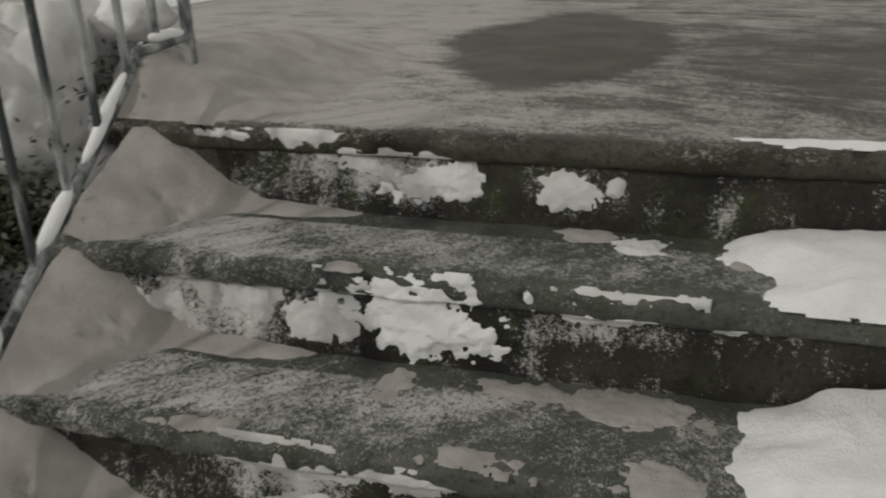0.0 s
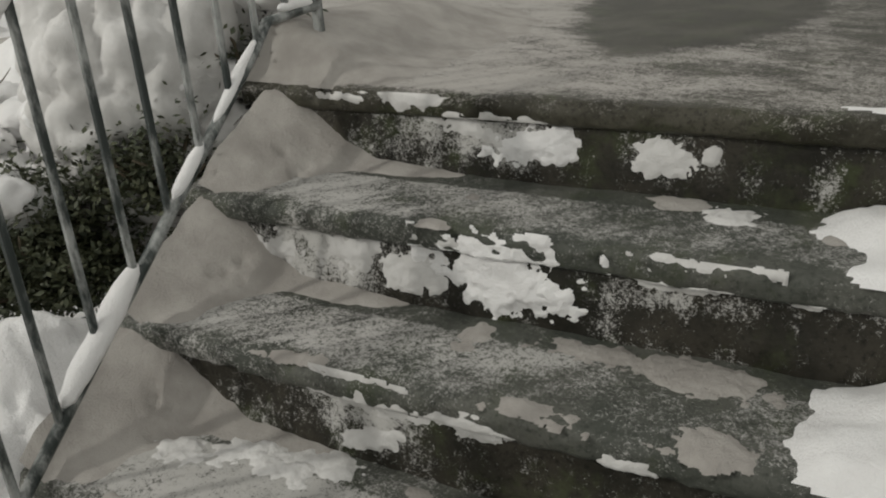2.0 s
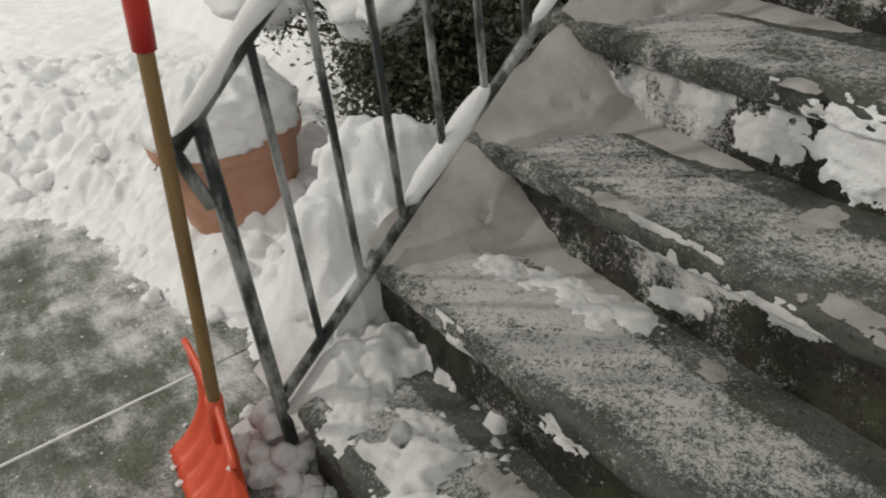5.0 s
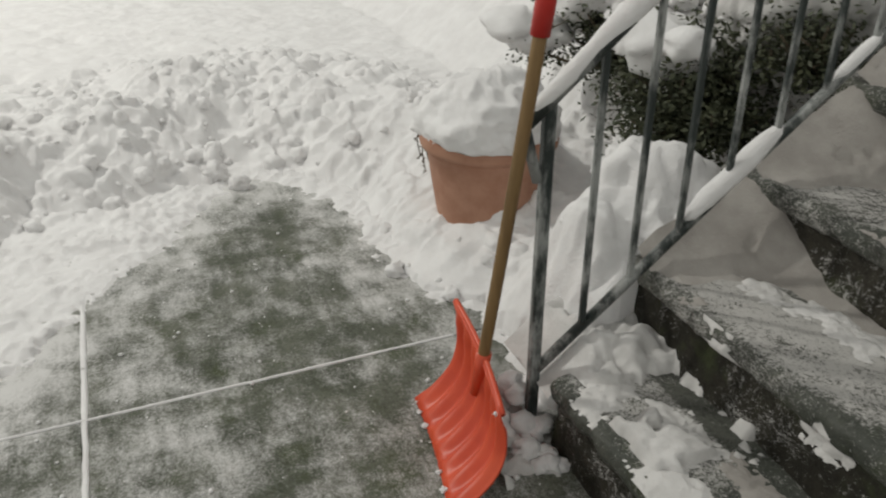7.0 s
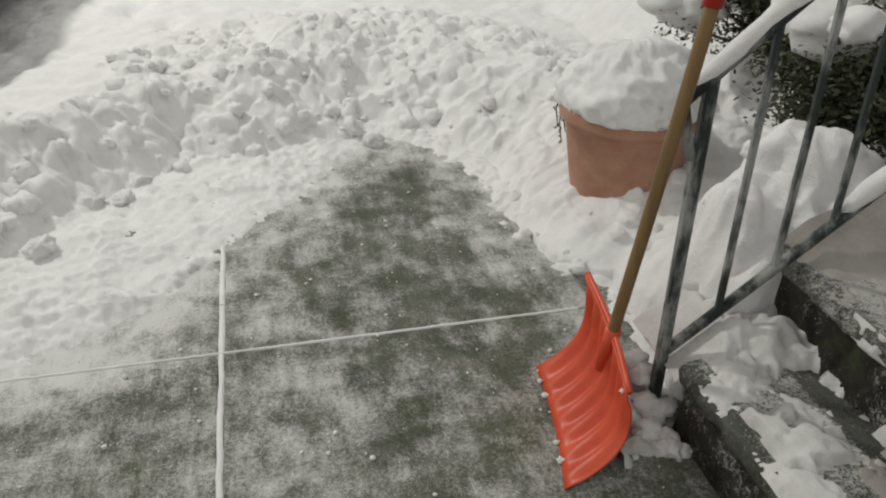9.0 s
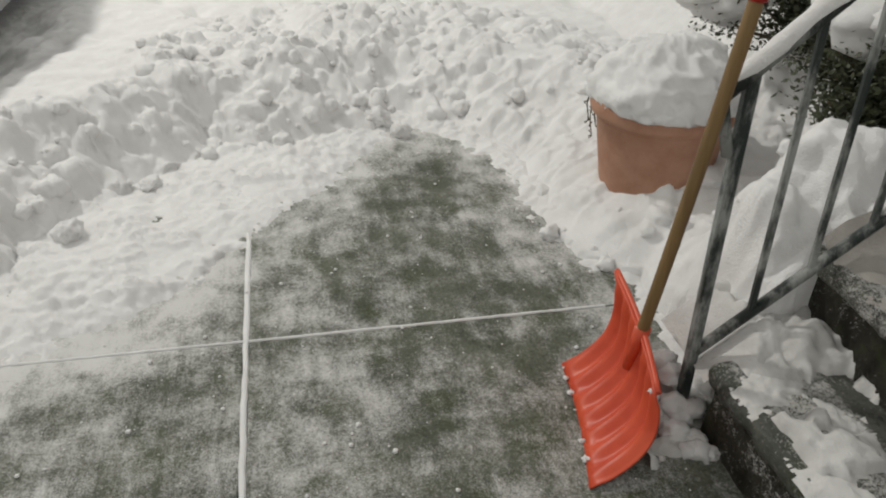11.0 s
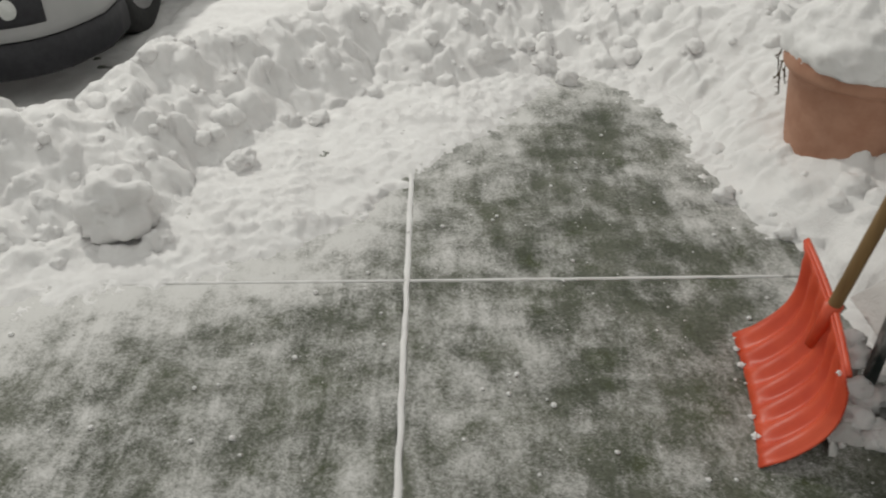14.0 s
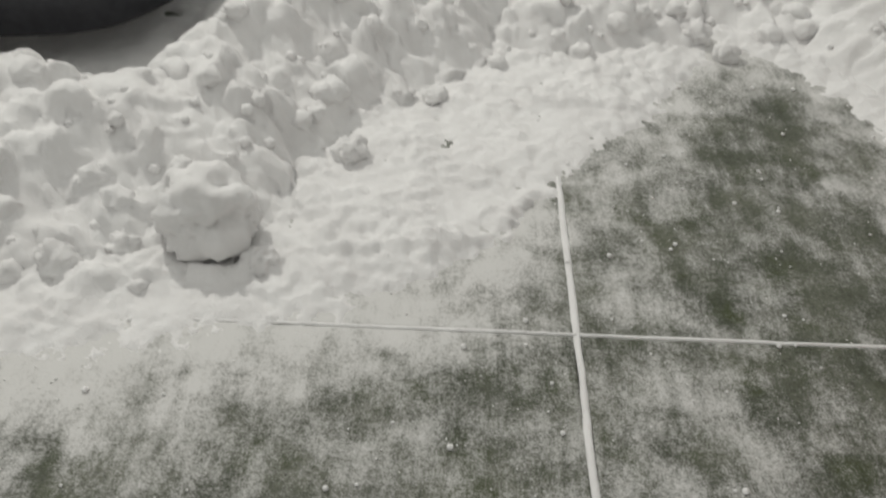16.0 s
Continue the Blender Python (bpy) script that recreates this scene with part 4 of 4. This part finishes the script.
for i, (x, y, z, dx, dy, ln) in enumerate(((-1.24, 1.62, 0.78, 0.10, 0.05, 0.24), (-1.30, 1.70, 0.86, -0.05, 0.12, 0.20), (-1.22, 1.48, 0.70, 0.06, 0.10, 0.16), (-1.9, 1.5, 0.75, 0.1, -0.1, 0.25), (-2.3, 1.2, 0.5, 0.15, -0.05, 0.22))):
    pts = [(x + dx * t + 0.012 * math.sin(5 * t + i), y + dy * t, z + ln * t - 0.08 * t * t) for t in np.linspace(0, 1, 9)]
    twig = tagged(new("twig"), "bare brown twig poking out of the snow", "twig", "bare twigs")
    part("stem", tube(pts, [0.005 - 0.0035 * t for t in np.linspace(0, 1, 9)], 6), TWIG, twig)
    for j in (3, 5, 6):
        p = Vector(pts[j])
        part("side_shoot", tube([p, p + Vector((0.03 * (-1) ** j, 0.02, 0.02)), p + Vector((0.06 * (-1) ** j, 0.03, 0.05))], [0.003, 0.002, 0.001], 5), TWIG, twig)

# ---- single clods of snow ----
for i, (x, y, r) in enumerate(((-1.67, -1.26, 0.108), (-1.56, -1.57, 0.05), (-1.62, -1.45, 0.035), (-1.58, -1.14, 0.04), (-2.02, -1.0, 0.045), (-2.78, 0.02, 0.055), (-2.66, 0.1, 0.04), (-2.15, -1.93, 0.06), (-2.2, -2.02, 0.04),
                               (-1.52, -1.66, 0.03), (-1.5, -1.38, 0.022), (-1.55, -1.30, 0.018), (-1.47, -1.50, 0.02), (-2.32, -0.80, 0.035), (-2.55, -0.62, 0.03), (-1.80, 0.44, 0.03), (-1.60, 0.55, 0.028), (-1.18, 0.47, 0.02), (-0.99, 0.41, 0.026), (-0.92, 0.45, 0.03), (-1.08, 0.46, 0.03), (-0.86, 0.48, 0.024))):
    tagged(part("snow_clod", moved(lump(r, 50 + i, 0.85, 4 if r > 0.03 else 3, 0.42), pose(x, y, r * (0.70 if r > 0.08 else 0.42), 0, 0, 40 * i)), SNOW), "rounded clod of white snow beside the bank", "snow clod", "clods of snow")

loose = []
rnd = random.Random(17)
while len(loose) < 420:
    x, y = rnd.uniform(-4.6, -1.2), rnd.uniform(-2.6, 1.1)
    i, j = int((y + 4.2) / STEP), int((x + 6.4) / STEP)
    if rnd.random() < rubble[i, j] and dist[i, j] > -0.04:
        r = 0.010 + 0.036 * rnd.random() ** 2.6
        loose.append(moved(lump(r, len(loose) * 0.37, 0.85, 3 if r > 0.018 else 2, 0.32), Matrix.Translation((x, y, max(H[i, j], 0) - 0.35 * r))))
tagged(part("loose_clods", merged(loose), SNOW), "loose broken clods lying over the snow bank", "snow", "", "stuff")
for i in range(16):
    x, y = -1.08 + 0.24 * rnd.random(), 0.43 + 0.085 * rnd.random()
    r = 0.012 + 0.020 * rnd.random()
    z = 0.20 * (y - 0.41) / 0.12 * max(0.0, min(1, (-0.94 - x) / 0.14)) * 0.8
    tagged(part("snow_clod", moved(lump(r, 90 + i, 0.8, 3, 0.4), pose(x, y, max(z, 0.3 * r), 0, 0, 50 * i)), SNOW), "small clod of snow by the railing's post", "snow clod", "clods of snow by the post")
crumbs = []
rnd = random.Random(5)
for i in range(480):
    x, y = rnd.uniform(-2.5, -0.75), rnd.uniform(-1.6, 0.5)
    r = 0.0018 + 0.0065 * rnd.random() ** 5
    crumbs.append(moved(lump(r, i, 0.7, 1), Matrix.Translation((x, y, r * 0.3 + 0.001))))
tagged(part("snow_crumbs", merged(crumbs), SNOW), "scattered crumbs of snow on the paving", "snow", "", "stuff")

# ---- parked car ----
car = tagged(new("parked_car"), "white car with black lower bumper parked in the snow", "car")
CAR = Vector((-2.34, -2.44, 0.0))
HALF = 0.84


def nose(v):
    s = abs(v) / HALF
    return -0.07 * s ** 2 - 0.30 * s ** 9


def shell(vs, profile, thick=0.006):
    """A skin over the car's front: rows of (height, how far out), across the widths vs."""
    bm = bmesh.new()
    rows = []
    for z, out in profile:
        row = []
        for v in vs:
            if abs(v) > HALF:
                row.append(bm.verts.new(CAR + Vector((nose(HALF) - abs(v) + HALF, math.copysign(HALF + out, v), z))))
                continue
            n = Vector((1, 0.0, 0)) if abs(v) < 0.5 else Vector((1, math.copysign(((abs(v) - 0.5) / 0.34) ** 2 * 1.4, v), 0)).normalized()
            row.append(bm.verts.new(CAR + Vector((nose(v), v, z)) + n * out))
        rows.append(row)
    for a, b in zip(rows, rows[1:]):
        for i in range(len(vs) - 1):
            bm.faces.new((a[i], a[i + 1], b[i + 1], b[i]))
    bmesh.ops.recalc_face_normals(bm, faces=bm.faces)
    if thick:
        bmesh.ops.solidify(bm, geom=list(bm.faces), thickness=thick)
    return bm


wide = [-HALF - 0.2, -HALF - 0.1] + list(np.linspace(-HALF, HALF, 61)) + [HALF + 0.1, HALF + 0.2]
part("lower_bumper", shell(wide, [(0.13, -0.05), (0.14, -0.005), (0.16, 0.008), (0.22, 0.010), (0.262, 0.004), (0.268, -0.01)]), PLASTIC, car, "black plastic lower bumper")
bumper = part("bumper", shell(wide, [(0.266, -0.012), (0.272, 0.0), (0.30, 0.004), (0.40, 0.012), (0.50, 0.012), (0.56, 0.004), (0.60, -0.02), (0.64, -0.07)]), PAINT, car, "white painted bumper")
part("grille", shell(list(np.linspace(-0.44, 0.44, 21)), [(0.30, 0.010), (0.31, 0.016), (0.44, 0.020), (0.45, 0.012)]), PLASTIC, car, "black lower grille")
part("grille_trim", tube([CAR + Vector((nose(v) + 0.03, v, 0.455 - 0.5 * max(0, abs(v) - 0.26))) for v in np.linspace(-0.40, 0.40, 17)], 0.008, 8), CHROME, car, "bright trim strip")
for s in (-1, 1):
    recess = part("fog_lamp_recess", shell([s * v for v in np.linspace(0.50, 0.73, 9)], [(0.325, 0.006), (0.335, 0.014), (0.40, 0.020), (0.435, 0.019), (0.445, 0.008)]), PLASTIC, bumper, "black recess")
    bm = bmesh.new()
    bmesh.ops.create_uvsphere(bm, u_segments=20, v_segments=12, radius=0.036)
    bmesh.ops.scale(bm, vec=(0.45, 1, 1), verts=bm.verts)
    part("fog_lamp", moved(bm, Matrix.Translation(CAR + Vector((nose(0.65) + 0.020, s * 0.65, 0.385)))), LENS, car, "round clear fog lamp")
    part("headlight", shell([s * v for v in np.linspace(0.42, 0.80, 11)], [(0.615, -0.03), (0.63, -0.03), (0.70, -0.10), (0.74, -0.16)]), LENS, car, "clear headlight")
bm = bmesh.new()
rows = []
for x, z, w in ((-0.04, 0.615, 0.74), (-0.12, 0.69, 0.79), (-0.45, 0.82, 0.81), (-1.05, 0.91, 0.81), (-1.30, 0.98, 0.80), (-1.80, 1.38, 0.62), (-2.4, 1.45, 0.62), (-3.2, 1.39, 0.62), (-3.8, 0.99, 0.79), (-4.1, 0.91, 0.79)):
    rows.append([bm.verts.new(CAR + Vector((x - 0.22 * abs(v) ** 4, v * w, z - 0.05 * v * v))) for v in np.linspace(-1, 1, 17)])
for a, b in zip(rows, rows[1:]):
    for i in range(16):
        bm.faces.new((a[i], a[i + 1], b[i + 1], b[i]))
bmesh.ops.solidify(bm, geom=list(bm.faces), thickness=0.01)
part("upper_body", bm, PAINT, car, "white painted bonnet and roof")
for s in (-1, 1):
    bm = bmesh.new()
    rows = []
    for z, out in ((0.20, 0.79), (0.30, 0.815), (0.50, 0.83), (0.70, 0.82), (0.87, 0.80), (0.96, 0.775)):
        row = []
        for x in np.linspace(-0.52, -4.1, 60):
            lift = 0.0
            for wx in (-0.96, -3.35):
                d = abs(x - wx)
                if d < 0.36:
                    lift = max(lift, 0.30 + math.sqrt(0.36 ** 2 - d * d))
            row.append(bm.verts.new(CAR + Vector((x, s * out, max(z, min(lift, 0.84))))))
        rows.append(row)
    for a, b in zip(rows, rows[1:]):
        for i in range(len(a) - 1):
            if (a[i].co - b[i].co).length + (a[i + 1].co - b[i + 1].co).length > 1e-4:
                bm.faces.new((a[i], a[i + 1], b[i + 1], b[i]))
    bmesh.ops.remove_doubles(bm, verts=bm.verts, dist=1e-5)
    bmesh.ops.recalc_face_normals(bm, faces=bm.faces)
    part("side_panel", bm, PAINT, car)
    for wx in (-0.96, -3.35):
        m = Matrix.Translation(CAR + Vector((wx, s * 0.70, 0.31))) @ pose(0, 0, 0, 90, 0, 0)
        wheel = part("wheel", moved(lathe([(0.05, -0.09), (0.19, -0.08), (0.21, -0.09), (0.27, -0.10), (0.305, -0.08), (0.31, -0.04), (0.31, 0.04), (0.305, 0.08), (0.27, 0.10), (0.21, 0.09), (0.19, 0.08), (0.05, 0.085)], 40), m), RUBBER, car, "black winter tyre")
        part("rim", moved(lathe([(0.02, -0.097), (0.06, -0.098), (0.17, -0.088), (0.205, -0.094), (0.205, 0.094), (0.17, 0.088), (0.06, 0.098), (0.02, 0.097)], 30), m), CHROME, wheel, "grey wheel rim")
part("rear_panel", moved(box(0.05, 1.5, 0.7, 0.02), Matrix.Translation(CAR + Vector((-4.1, 0, 0.55)))), PAINT, car)
part("underbody", moved(box(3.6, 1.35, 0.25, 0.02), Matrix.Translation(CAR + Vector((-2.2, 0, 0.32)))), PLASTIC, car)

# ---- snow beyond the landing ----
gx, gy = np.meshgrid(np.arange(-9, -2.6, 0.08), np.arange(4.1, 15.0, 0.08))
sheet("garden_snow", gx, gy, 0.905 + 0.14 * fbm(gx, gy, 0.9, 131) * ramp(-gx, 1.15, 2.2), np.ones_like(gx, bool), SNOW, "deep untouched garden snow beside the landing")

# ---- cabin windows of the car ----
for s in (-1, 1):
    bm = bmesh.new()
    ring = [CAR + Vector((x, s * y, z)) for x, y, z in ((-1.38, 0.775, 0.94), (-3.70, 0.775, 0.94), (-3.2, 0.63, 1.33), (-1.85, 0.63, 1.33))]
    bm.faces.new([bm.verts.new(p) for p in ring])
    bmesh.ops.solidify(bm, geom=list(bm.faces), thickness=0.006)
    part("side_window", bm, GLASS, car, "dark side window", False)

# ---- house wall that closes the landing ----
part("wall_north", moved(box(12, 0.25, 3.2, 0.0), Matrix.Translation((2.0, BACK + 0.1, 1.6))), WALL, None, "", False)
tagged(bpy.data.objects["wall_north"], "plain rendered house wall behind the landing", "wall", "", "structure")
